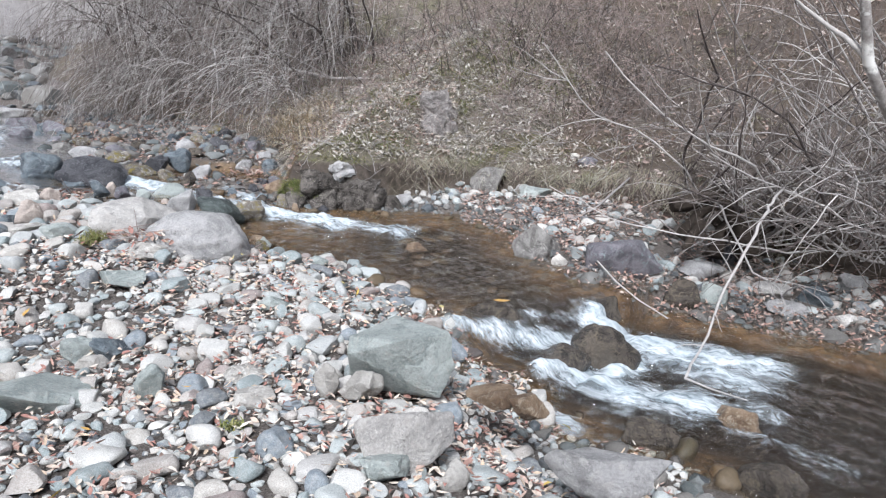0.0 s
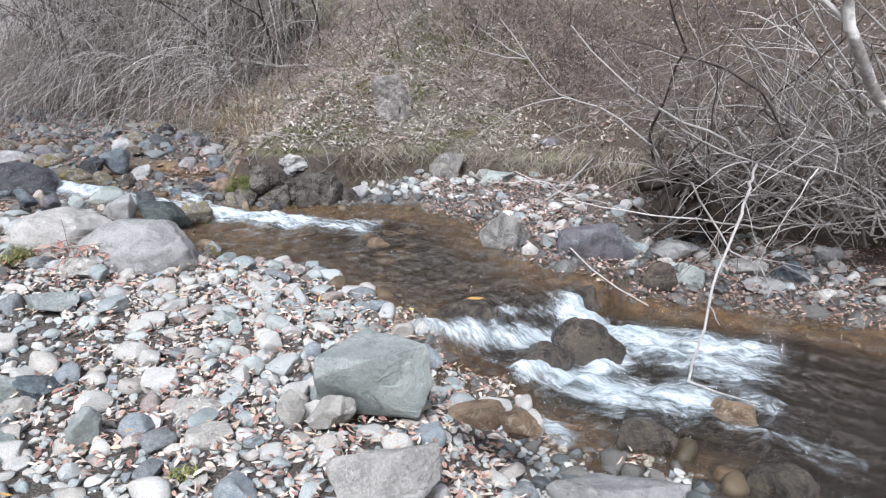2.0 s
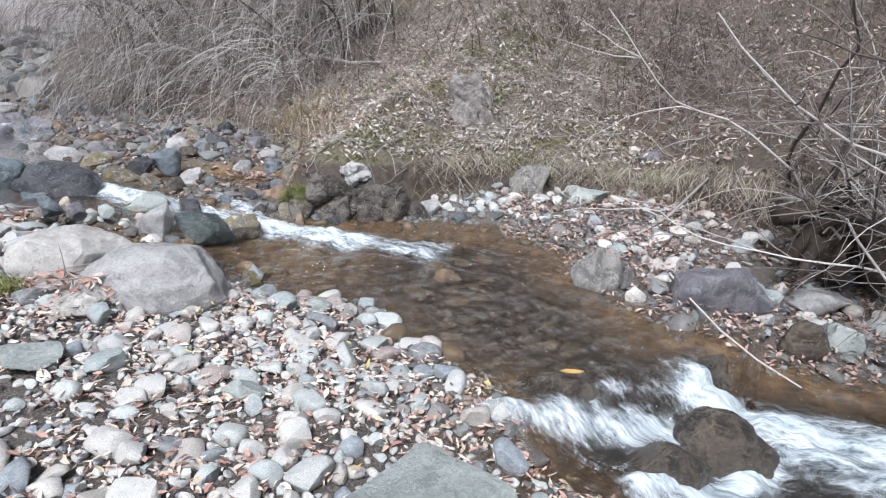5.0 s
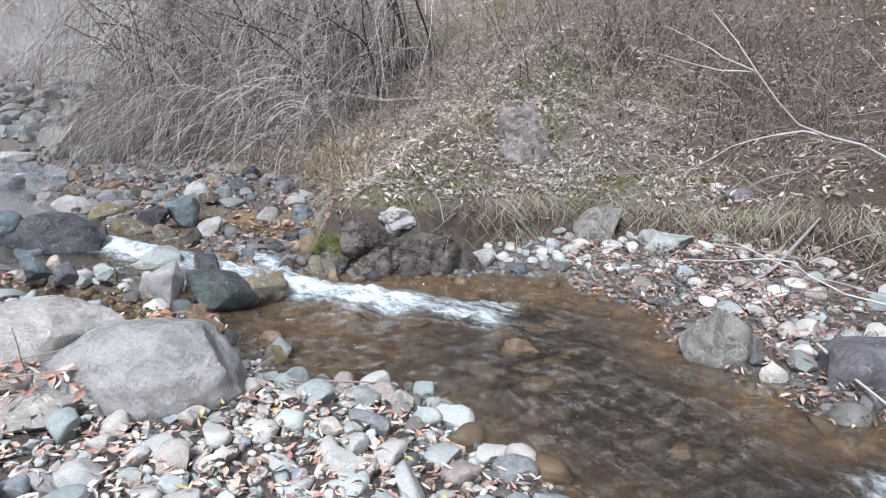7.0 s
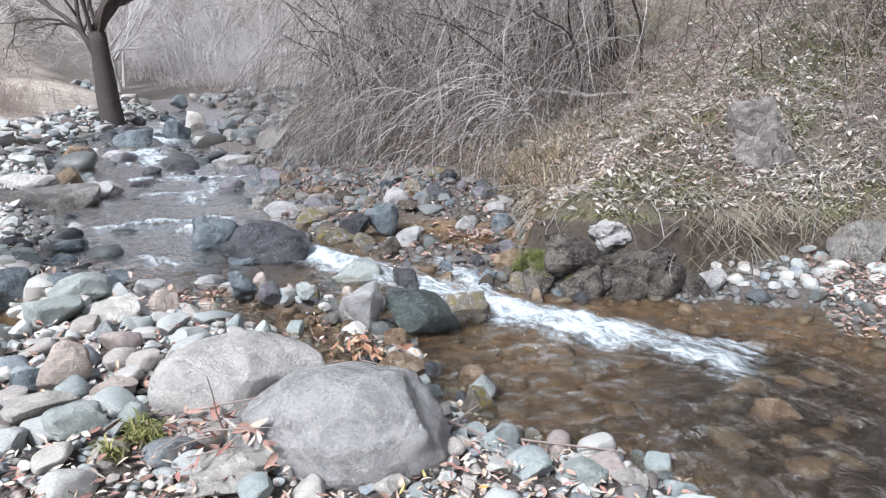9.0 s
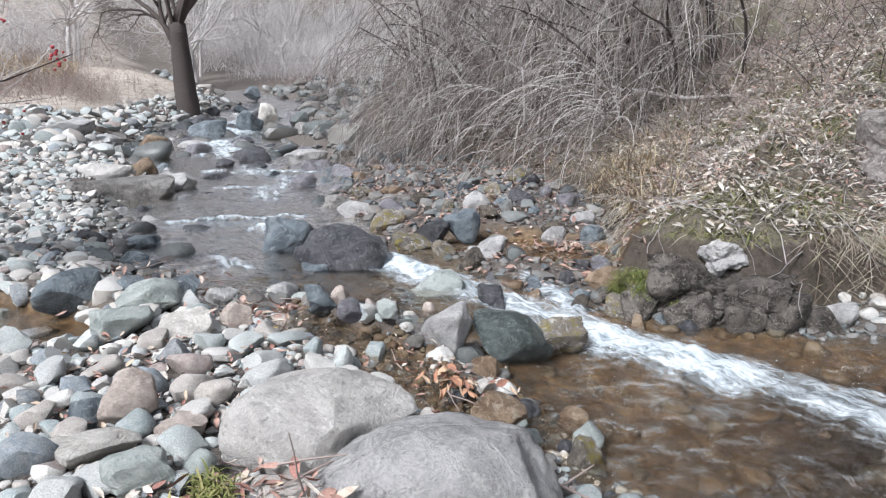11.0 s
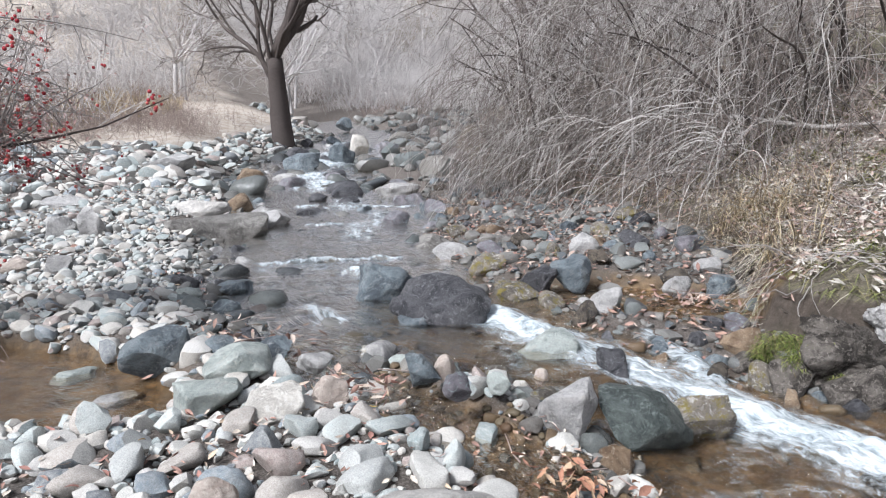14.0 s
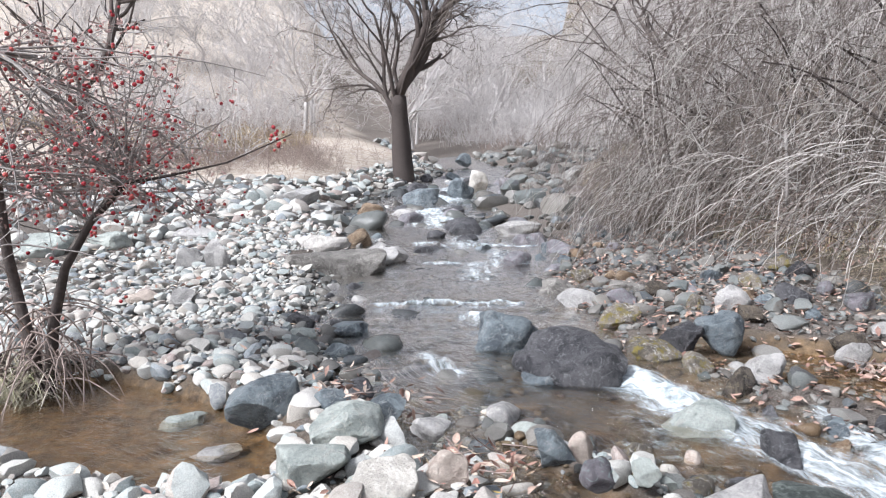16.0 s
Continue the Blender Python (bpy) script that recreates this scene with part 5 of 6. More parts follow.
# ---- bank details ----
boulder("bank_mound", "mossy earth and rock mound in the stream bank", ROCK_EARTHY, -0.48, 6.06, -0.06, 1.30, 0.50, 0.56, 2, rough=0.62, cuts=4, level=6, sunk=0.1)
boulder("stone", "pale lichen-covered rock set in the bank", ROCK_GREY, -0.42, 6.08, 0.40, 0.36, 0.28, 0.20, 2, rough=0.34, cuts=8, level=5, sunk=0.3)
for mx, my, mz, mw, mh, mt in ((-0.95, 5.86, -0.02, 0.30, 0.26, 20), (-0.62, 5.82, -0.04, 0.36, 0.30, -10), (-0.25, 5.84, -0.03, 0.30, 0.22, 15), (0.02, 5.9, -0.02, 0.28, 0.30, -20), (-0.78, 5.88, 0.20, 0.30, 0.22, 35), (-0.15, 5.88, 0.2, 0.34, 0.2, 5), (0.22, 6.0, -0.02, 0.26, 0.2, 30)):
    boulder("stone", "dark earthy rock embedded in the stream bank", ROCK_EARTHY, mx, my, mz, mw, 0.26, mh, mt, broken=12)
boulder("stone", "dark flat rock at the mossy bank's foot", ROCK_EARTHY, -1.2, 6.05, -0.02, 0.32, 0.26, 0.2, 12, square=0.6)


def clump(name, label, x, y, z, wide, high, n, material, long, lean=(0, -0.6), stiff=0.25, thin=0.008):
    """A tuft of moss or weed: many small blades on a lump."""
    base = thing(name, label, "plant", x, y, z)
    a = rng.normal(0, 1, (n, 3))
    a /= np.linalg.norm(a, axis=1, keepdims=True)
    a[:, 1] = -abs(a[:, 1])
    a *= rng.uniform(0.35, 1.15, (n, 1))
    roots = np.array([x, y, z]) + a * np.array([wide / 2, wide / 2.5, high / 2])
    blades("fronds", "", roots, long, thin, lean, material, stiff, parent=base)
    return base


for mx, my, mz, mw, mh, mn in ((-1.02, 6.0, 0.30, 0.30, 0.12, 900), (-0.96, 5.90, 0.17, 0.16, 0.26, 1000), (-1.14, 6.0, 0.20, 0.14, 0.14, 500), (-0.2, 5.88, 0.12, 0.14, 0.06, 160), (-0.80, 5.90, 0.34, 0.16, 0.08, 300), (-0.7, 5.86, 0.12, 0.10, 0.10, 160)):
    clump("moss_clump", "bright green fern and moss hanging from the bank", mx, my, mz, mw, mh, mn, MOSS, 0.06, (0.0, -0.3), 0.25, 0.007)
clump("weed_tuft", "small green weeds beside the big boulder", -1.95, 2.42, 0.40, 0.16, 0.10, 260, GREENGRASS, 0.07, (0, 0), 0.8)
clump("weed_tuft", "small green weeds among the pebbles", -1.98, 2.27, 0.39, 0.11, 0.07, 160, GREENGRASS, 0.06, (0, 0), 0.8)
clump("weed_tuft", "small green weeds among the pebbles", -0.42, 0.15, 0.10, 0.12, 0.04, 90, GREENGRASS, 0.06, (0, 0), 0.8)
clump("weed_tuft", "small green weeds among the pebbles", -1.2, 0.42, 0.10, 0.12, 0.05, 120, GREENGRASS, 0.06, (0, 0), 0.8)
clump("weed_tuft", "small green weeds among the pebbles", -2.3, 2.15, 0.33, 0.16, 0.05, 120, GREENGRASS, 0.06, (0, 0), 0.8)
clump("moss_clump", "olive grass clump at the hill's gully", 3.05, 6.4, 0.42, 0.4, 0.3, 420, GREENGRASS, 0.16)

# ---- wood ----


class Wood:
    """Gathers tapered round branches into one mesh."""

    def __init__(self):
        self.v, self.f, self.n = [], [], 0

    def limb(self, points, r0, r1, sides=4, knot=0.0):
        p = np.array(points, float)
        radii = np.linspace(r0, r1, len(p))
        if sides > 5:
            p, radii = np.vstack([p[:1] - 0.02 * (p[1] - p[0]), p, p[-1:] + 0.02 * (p[-1] - p[-2])]), np.r_[0.0, radii, 0.0]
        m = len(p)
        t = np.gradient(p, axis=0)
        t /= np.linalg.norm(t, axis=1, keepdims=True) + 1e-9
        ref = np.array([0.31, 0.52, 0.79]) if abs(t[0] @ np.array([0.31, 0.52, 0.79])) < 0.9 else np.array([1.0, 0, 0])
        a = np.cross(t, ref)
        a /= np.linalg.norm(a, axis=1, keepdims=True) + 1e-9
        b = np.cross(t, a)
        ang = np.arange(sides) * 2 * np.pi / sides
        r = radii[:, None, None]
        if knot:
            r = r * (1 + knot * rng.normal(0, 1, (m, sides, 1)))
        ring = p[:, None] + r * (np.cos(ang)[None, :, None] * a[:, None] + np.sin(ang)[None, :, None] * b[:, None])
        self.v.append(ring.reshape(-1, 3))
        i = np.arange(m - 1)[:, None] * sides + np.arange(sides)[None]
        j = np.arange(m - 1)[:, None] * sides + (np.arange(sides)[None] + 1) % sides
        self.f.append(np.stack([i, j, j + sides, i + sides], -1).reshape(-1, 4) + self.n)
        self.n += m * sides

    def mesh(self, name, material):
        return mesh_from(name, np.concatenate(self.v), np.concatenate(self.f), material)


def curve(p0, way, long, bend, n=8, shake=0.03):
    """A branch's line from p0: it sets out along way and is bent on every step."""
    p, d = np.array(p0, float), np.array(way, float)
    d /= np.linalg.norm(d)
    pts = [p.copy()]
    for _ in range(n - 1):
        d = d + np.array(bend) / (n - 1) + rng.normal(0, shake, 3)
        d /= np.linalg.norm(d)
        p = p + d * long / (n - 1)
        pts.append(p.copy())
    return np.array(pts)


def bare_tree(name, label, x, y, high, thick, lean=(0, 0), limbs=7, spread=0.8, fork=0.35, bark=BARK, twig=TWIG_HAZE, deep=4, drop=0.0, fine=1.0):
    """A leafless tree: trunk, limbs that fork on and on, and thin twigs."""
    z = height(x, y) - 0.1
    tree = thing(name, label, "tree", x, y, z)
    trunk, crown = Wood(), Wood()
    stem = curve((x, y, z), (lean[0], lean[1], 1), high * fork, (lean[0] * 0.4, lean[1] * 0.4, 0.2), 9, 0.05)
    trunk.limb(np.vstack([stem[:1] - (0, 0, 0.2), stem]), thick * 0.56, thick * 0.38, 10, 0.06)

    def grow(p, d, long, r, left):
        line = curve(p, d, long, (0, 0, 0.25 - drop * (deep - left) * 0.35), 7, 0.15)
        (trunk if left >= deep - 1 else crown).limb(line, r, r * 0.5, 6 if left >= deep - 1 else 3)
        if left <= 0:
            return
        for _ in range(3 if left < deep else 4):
            k = rng.integers(2, 7)
            side = rng.normal(0, 1, 3)
            nd = (line[k] - line[k - 1]) / np.linalg.norm(line[k] - line[k - 1]) + spread * side / np.linalg.norm(side)
            nd[2] = nd[2] + 0.1 - drop * 0.4
            grow(line[k], nd, long * rng.uniform(0.5, 0.78), max(r * 0.5, 0.004 * fine), left - 1)

    for k in range(limbs):
        a = 2 * np.pi * (k + rng.uniform(0, 0.6)) / limbs
        h = stem[-1] if k < 3 else stem[rng.integers(5, 9)]
        grow(h, (spread * np.cos(a), spread * np.sin(a), rng.uniform(0.7, 1.3)), high * (1 - fork) * rng.uniform(0.5, 0.75), thick * (rng.uniform(0.22, 0.3) if k < 3 else rng.uniform(0.08, 0.14)), deep)
    part("trunk", trunk.mesh("trunk", bark), tree)
    part("crown", crown.mesh("crown", twig), tree)
    return tree


# the forked tree on the upstream bank
bare_tree("bare_tree", "dark forked leafless tree on the stream bank", -17.95, 20.5, 8.6, 0.74, (-0.08, 0.03), 8, 0.66, 0.36, BARK, TWIG_BROWN, 5, 0.22, 1.7)
# valley trees, bark and twigs alike in the haze-pale colour
kinds = [bare_tree("bare_tree", "grey leafless tree in the valley thicket", -30 - 3 * k, 34 + 4 * k, 8 + k, 0.26, (0.05 * k - 0.05, 0), 7, 0.9, 0.25, TWIG_HAZE, TWIG_HAZE, 4, 0.1, 3.0) for k in range(4)]


def spread_copies(kinds, n, near, far, least, low, high, first=-16, last=68):
    for k in range(n):
        a, d = radians(rng.uniform(first, last)), near + (far - near) * rng.uniform(0, 1) ** 0.8
        tx, ty = -1.2 - d * math.sin(a), 1.6 + d * math.cos(a)
        q = land(np.array([tx]), np.array([ty]))
        if q[2][0] < least:
            continue
        size = rng.uniform(low, high)
        t = copy_thing(kinds[k % len(kinds)], pose(tx, ty, q[0][0] - 0.1, 0, 0, rng.uniform(0, 360)))
        t.scale = (size, size, size)


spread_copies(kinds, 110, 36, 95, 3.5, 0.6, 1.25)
bare_tree("bare_tree", "dark trunk of a leafless tree beyond the berry shrub", -27.0, 13.5, 8.0, 0.5, (0.05, 0.0), 6, 0.9, 0.3, BARK, TWIG_HAZE, 4, 0.2, 2.0)
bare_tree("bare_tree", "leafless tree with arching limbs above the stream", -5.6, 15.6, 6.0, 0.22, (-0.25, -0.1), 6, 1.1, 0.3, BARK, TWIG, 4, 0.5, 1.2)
bare_tree("bare_tree", "leafless tree on the hillside above the stream", -9.5, 23.5, 7.5, 0.28, (-0.15, -0.1), 6, 0.9, 0.3, BARK, TWIG_HAZE, 4, 0.4, 1.8)


def thicket(name, label, n, x0, x1, y0, y1, low, high, r, material, where, bend=0.4, lean=(0, 0)):
    """Thin upright stems with side twigs."""
    base = thing(name, label, "shrub", (x0 + x1) / 2, (y0 + y1) / 2, height((x0 + x1) / 2, (y0 + y1) / 2))
    w = Wood()
    x, y = rng.uniform(x0, x1, n), rng.uniform(y0, y1, n)
    z, level, out, side, deep = land(x, y)
    for k in np.where(where(x, y, out, side, deep))[0]:
        long = rng.uniform(low, high)
        line = curve((x[k], y[k], z[k] - 0.05), (lean[0] + rng.normal(0, 0.35), lean[1] + rng.normal(0, 0.35), 1), long, (rng.normal(0, bend), rng.normal(0, bend), -bend), 6, 0.08)
        w.limb(line, r, r * 0.35, 3)
        for _ in range(3):
            q = line[rng.integers(1, 5)]
            w.limb(curve(q, rng.normal(0, 1, 3) + (0, 0, 0.6), long * rng.uniform(0.25, 0.5), (0, 0, -0.3), 4, 0.08), r * 0.6, r * 0.25, 3)
    tagged(part("stem_mass", w.mesh("stem_mass", material), base), kind="stuff")


thicket("thicket", "reddish brown undergrowth on the upper hillside", 900, -7, 8, 9.5, 17, 0.4, 1.5, 0.007, TWIG_RED, on_hill)
thicket("thicket", "reddish brown stems behind the bare shrub", 700, 3.2, 10, 1, 9.5, 0.4, 1.7, 0.007, TWIG_BROWN, on_hill)
thicket("thicket", "low brown stems at the drooping bush's foot", 420, -9, -2.2, 9.4, 17, 0.3, 0.9, 0.006, TWIG_RED, on_hill, 0.6, (-0.3, -0.4))

thicket("thicket", "reddish brown brush on the slope under the drooping bush", 520, -4.2, 1.5, 7.2, 11.5, 0.25, 0.7, 0.005, TWIG_RED, on_hill, 0.7, (-0.2, -0.5))
thicket("thicket", "dark reddish brush along the gully's edge", 420, 1.8, 5.0, 7.4, 12.5, 0.3, 1.1, 0.007, TWIG_RED, on_hill, 0.6, (-0.2, -0.5))
thicket("thicket", "dark tangled stems in the gully", 170, 2.2, 4.6, 7.6, 12.0, 0.4, 1.2, 0.007, BARK, on_hill, 0.7, (-0.2, -0.5))
thicket("thicket", "dark bare stems on the upper slope", 150, -2.5, 3.0, 9.0, 14, 0.5, 1.6, 0.007, BARK, on_hill, 0.5, (-0.3, -0.4))


def scrub(label, n, wide, low, high, r, material):
    """One bush of many thin stems, to be copied."""
    base = thing("scrub", label, "shrub", -40.0, 52.0, height(-40.0, 52.0), group="far scrub")
    w = Wood()
    z = height(-40.0, 52.0)
    for _ in range(n):
        line = curve((-40 + rng.normal(0, wide / 3), 52 + rng.normal(0, wide / 3), z - 0.1), (rng.normal(0, 0.4), rng.normal(0, 0.4), 1), rng.uniform(low, high), (rng.normal(0, 0.4), rng.normal(0, 0.4), -0.2), 6, 0.1)
        w.limb(line, r, r * 0.4, 3)
        for _ in range(5):
            w.limb(curve(line[rng.integers(1, 5)], rng.normal(0, 1, 3) + (0, 0, 0.5), rng.uniform(0.2, 0.5) * high, (0, 0, -0.2), 4, 0.1), r * 0.6, r * 0.25, 3)
    tagged(part("stem_mass", w.mesh("stem_mass", material), base), kind="stuff")
    return base


# the grey scrub is painted haze-pale too
greys = [scrub("grey leafless scrub in the far valley", 60, 3.2, 1.4, 3.6, 0.014, TWIG_HAZE) for _ in range(3)]
rusts = [scrub("rusty leafless scrub in the far valley", 46, 3.0, 0.6, 1.9, 0.012, TWIG_RED) for _ in range(2)]
spread_copies(greys, 125, 22, 80, 7.0, 0.7, 1.5)
spread_copies(rusts, 30, 19, 27, 1.6, 0.35, 0.7, 40, 64)
spread_copies(rusts, 60, 24, 60, 5.0, 0.7, 1.4)
spread_copies(rusts, 30, 34, 80, 2.2, 0.7, 1.4, 22, 42)
spread_copies(greys, 40, 40, 90, 2.2, 0.8, 1.5, 22, 42)
spread_copies(greys, 45, 12, 36, 5.0, 0.6, 1.1, -10, 27)
thicket("thicket", "low dry weeds along the plain's edge", 260, -24, -12, 12, 24, 0.3, 1.0, 0.008, TWIG_RED, lambda x, y, o, s, e: (s < 0) & (o > 1.5))

# dead vine stems matted over the hillside litter
vines = thing("dead_vines", "dead grey vine stems matted over the hillside", "vine", 0.5, 8.5, height(0.5, 8.5), kind="stuff")
w = Wood()
for vx, vy, vz in field(1500, -3.0, 5.0, 6.0, 12.0, on_hill):
    line = curve((vx, vy, vz), (rng.normal(0, 1), rng.normal(-0.3, 1), 0.5), rng.uniform(0.25, 0.9), (0, 0, -0.8), 7, 0.22)
    line[:, 2] = np.maximum(line[:, 2], land(line[:, 0], line[:, 1])[0] + 0.05)
    w.limb(line, rng.uniform(0.003, 0.007), 0.002, 3)
tagged(part("vine_stem", w.mesh("vine_stem", TWIG), vines), kind="stuff")

# the bush that droops over the far shore
weeping = thing("drooping_bush", "large leafless bush with grey twigs drooping to the stream", "bush", -3.0, 11.2, height(-3.0, 11.2))
stems, hanging, inner = Wood(), Wood(), Wood()
for k in range(56):
    u = rng.uniform(0, 1)
    bx, by = -5.6 + 5.2 * u + rng.normal(0, 0.3), 13.6 - 2.0 * u + rng.normal(0, 0.5)
    stems.limb(curve((bx, by, height(bx, by)), (rng.normal(-0.1, 0.25), rng.normal(-0.3, 0.25), 1), rng.uniform(1.6, 3.4), (-0.3, -0.6, -0.5), 10, 0.08), 0.026, 0.007, 5)
for k in range(820):
    # a shoot that arches out and hangs, with finer shoots hanging along it
    u, back = rng.uniform(0, 1), rng.uniform(0, 2.6)
    sx, sy = -6.0 + 5.5 * u + 0.25 * back, 11.9 - 2.0 * u + 0.85 * back + rng.normal(0, 0.3)
    g = height(sx, sy)
    sz = g + rng.uniform(0.5, 3.6) * (0.5 + 0.5 * math.sin(math.pi * (0.1 + 0.8 * (1 - u))))
    line = curve((sx, sy, sz), (rng.normal(-0.55, 0.4), rng.normal(-0.6, 0.35), rng.uniform(-0.1, 0.7)), rng.uniform(1.2, 3.0), (rng.normal(-0.1, 0.25), rng.normal(-0.1, 0.25), rng.uniform(-2.6, -1.3)), 12, 0.14)
    line[:, 2] = np.maximum(line[:, 2], land(line[:, 0], line[:, 1])[0] + 0.03)
    thin = rng.uniform(0.0035, 0.0075)
    # back shoots and half the front go brown: the bush's inner shade as colour
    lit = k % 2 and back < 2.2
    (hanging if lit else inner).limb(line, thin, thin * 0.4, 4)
    for _ in range(6):
        m = rng.integers(1, 11)
        sub = curve(line[m], (rng.normal(-0.25, 0.5), rng.normal(-0.2, 0.5), rng.uniform(-1.0, 0.1)), rng.uniform(0.4, 1.4), (rng.normal(0, 0.3), rng.normal(0, 0.3), -1.6), 8, 0.10)
        sub[:, 2] = np.maximum(sub[:, 2], land(sub[:, 0], sub[:, 1])[0] + 0.03)
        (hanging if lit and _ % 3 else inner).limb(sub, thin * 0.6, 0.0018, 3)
for k in range(700):
    # the fringe along the foot of the hill
    sx = rng.uniform(-6.0, -1.6)
    sy = 9.2 - 0.75 * (sx + 2.4) + rng.uniform(0, 1.6)
    g = height(sx, sy)
    line = curve((sx, sy, g + rng.uniform(0.2, 1.2)), (rng.normal(-0.5, 0.5), rng.normal(-0.5, 0.4), rng.uniform(-0.2, 0.7)), rng.uniform(0.5, 1.6), (0, 0, -1.8), 9, 0.10)
    line[:, 2] = np.maximum(line[:, 2], land(line[:, 0], line[:, 1])[0] + 0.03)
    thin = rng.uniform(0.004, 0.008)
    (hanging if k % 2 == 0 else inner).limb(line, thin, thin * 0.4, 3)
part("stem", stems.mesh("stem", BARK), weeping, "dark bent stems")
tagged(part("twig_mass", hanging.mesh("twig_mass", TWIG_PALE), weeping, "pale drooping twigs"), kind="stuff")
tagged(part("inner_twig_mass", inner.mesh("inner_twig_mass", TWIG_BROWN), weeping, "inner twigs coloured darker as shade"), kind="stuff")
pole = thing("broken_branch", "pale broken branch standing in the drooping bush", "branch", -2.95, 9.7, height(-2.95, 9.7))
w = Wood()
w.limb(curve((-2.9, 9.85, 1.2), (-0.08, 0.1, 1), 0.8, (-0.1, 0, 0), 6, 0.03), 0.02, 0.016, 7, 0.05)
part("wood", w.mesh("wood", TWIG), pole)
snag = thing("fallen_branch", "pale dead branch lying on the hillside", "branch", -0.6, 10.4, height(-0.6, 10.4))
w = Wood()
w.limb([(-1.9, 10.8, height(-1.9, 10.8) + 0.5), (-0.9, 10.5, height(-0.9, 10.5) + 0.2), (-0.3, 10.3, height(-0.3, 10.3) + 0.04)], 0.035, 0.02, 6)
w.limb(curve((-0.95, 10.5, height(-0.95, 10.5) + 0.22), (-0.6, 0.1, 0.4), 1.2, (0, 0, -0.3), 6), 0.015, 0.005, 4)
part("wood", w.mesh("wood", TWIG_PALE), snag)

# the shrub that leans over the lower pool, on a rotten stump
stump = thing("rotten_stump", "dark rotten root stump under the bare shrub", "stump", 3.75, 4.3, height(3.75, 4.3))
for p0, d, long, r in (((3.35, 4.25, 0.05), (0.5, 0.1, 0.8), 0.5, 0.08), ((3.7, 4.2, -0.12), (0.15, 0.3, 1.0), 0.6, 0.10), ((4.05, 4.1, -0.1), (-0.3, 0.3, 1.0), 0.7, 0.12),
                       ((3.3, 4.45, 0.36), (1, 0.1, 0.1), 1.5, 0.09), ((4.3, 4.3, 0.3), (1, -0.55, 0.1), 1.6, 0.10), ((3.45, 4.05, 0.28), (-0.5, -0.3, -0.7), 0.4, 0.06)):
    w = Wood()
    w.limb(curve((p0[0] - 0.1, p0[1] - 0.25, p0[2] + 0.12), d, long, (0, 0, 0.1), 8, 0.12), r, r * 0.4, 9, 0.3)
    part("root", w.mesh("root", ROTTEN), stump)
shrub = thing("bare_shrub", "tangled leafless shrub leaning over the lower pool", "shrub", 4.2, 4.1, height(4.2, 4.1))
thick, tangle, pale, gnarled = Wood(), Wood(), Wood(), Wood()
for k in range(96):
    p0 = np.array([rng.uniform(3.5, 5.8), 0, 0])
    p0[1] = 7.6 - 0.88 * p0[0] + rng.normal(0, 0.25)
    p0[2] = height(p0[0], p0[1]) + rng.uniform(0.1, 0.5)
    aim = np.array([rng.uniform(2.2, 6.0), rng.uniform(1.2, 4.4), rng.uniform(0.7, 3.2)])
    d = aim - p0
    d[2] += 0.5
    line = curve(p0, d, np.linalg.norm(aim - p0) * rng.uniform(0.85, 1.15), (0, 0, rng.uniform(-0.7, 0.35)), 14, 0.15)
    line[:, 2] = np.maximum(line[:, 2], np.maximum(land(line[:, 0], line[:, 1])[0], 0.12) + 0.05)
    r = rng.uniform(0.007, 0.016)
    (gnarled if k % 4 == 1 else thick if k % 2 else pale).limb(line, r * (1.5 if k % 4 == 1 else 1), r * 0.35, 5)
    for _ in range(8):
        m = rng.integers(3, 12)
        dd = line[m] - line[m - 1]
        dd = dd / np.linalg.norm(dd) + rng.normal(0, 0.6, 3)
        sub = curve(line[m], dd, rng.uniform(0.4, 1.2), (0, 0, rng.uniform(-0.9, 0.5)), 8, 0.17)
        sub[:, 2] = np.maximum(sub[:, 2], np.maximum(land(sub[:, 0], sub[:, 1])[0], 0.1) + 0.04)
        (pale if _ % 3 == 0 else tangle).limb(sub, r * 0.55, 0.002, 3)
        for _ in range(2):
            tangle.limb(curve(sub[rng.integers(2, 7)], rng.normal(0, 1, 3), rng.uniform(0.15, 0.45), (0, 0, -0.3), 5, 0.1), r * 0.28, 0.0012, 3)
tagged(part("dark_branch_mass", gnarled.mesh("dark_branch_mass", BARK), shrub, "dark crooked branches"), kind="stuff")
tagged(part("branch_mass", thick.mesh("branch_mass", TWIG), shrub), kind="stuff")
tagged(part("twig_mass", tangle.mesh("twig_mass", TWIG_BROWN), shrub), kind="stuff")
tagged(part("pale_twig_mass", pale.mesh("pale_twig_mass", TWIG_PALE), shrub, "pale grey twigs"), kind="stuff")
birch = thing("leaning_trunk", "leaning pale trunk with peeling bark over the pool", "tree", 6.5, 3.0, height(6.5, 3.0))
w = Wood()
w.limb([(6.5, 3.0, height(6.5, 3.0) - 0.1), (5.3, 2.5, 0.75), (4.2, 2.05, 1.2), (3.7, 1.85, 1.5), (3.33, 1.7, 1.9), (3.1, 1.6, 2.5), (2.9, 1.5, 3.3)], 0.052, 0.026, 9, 0.06)
part("trunk", w.mesh("trunk", BIRCH), birch)
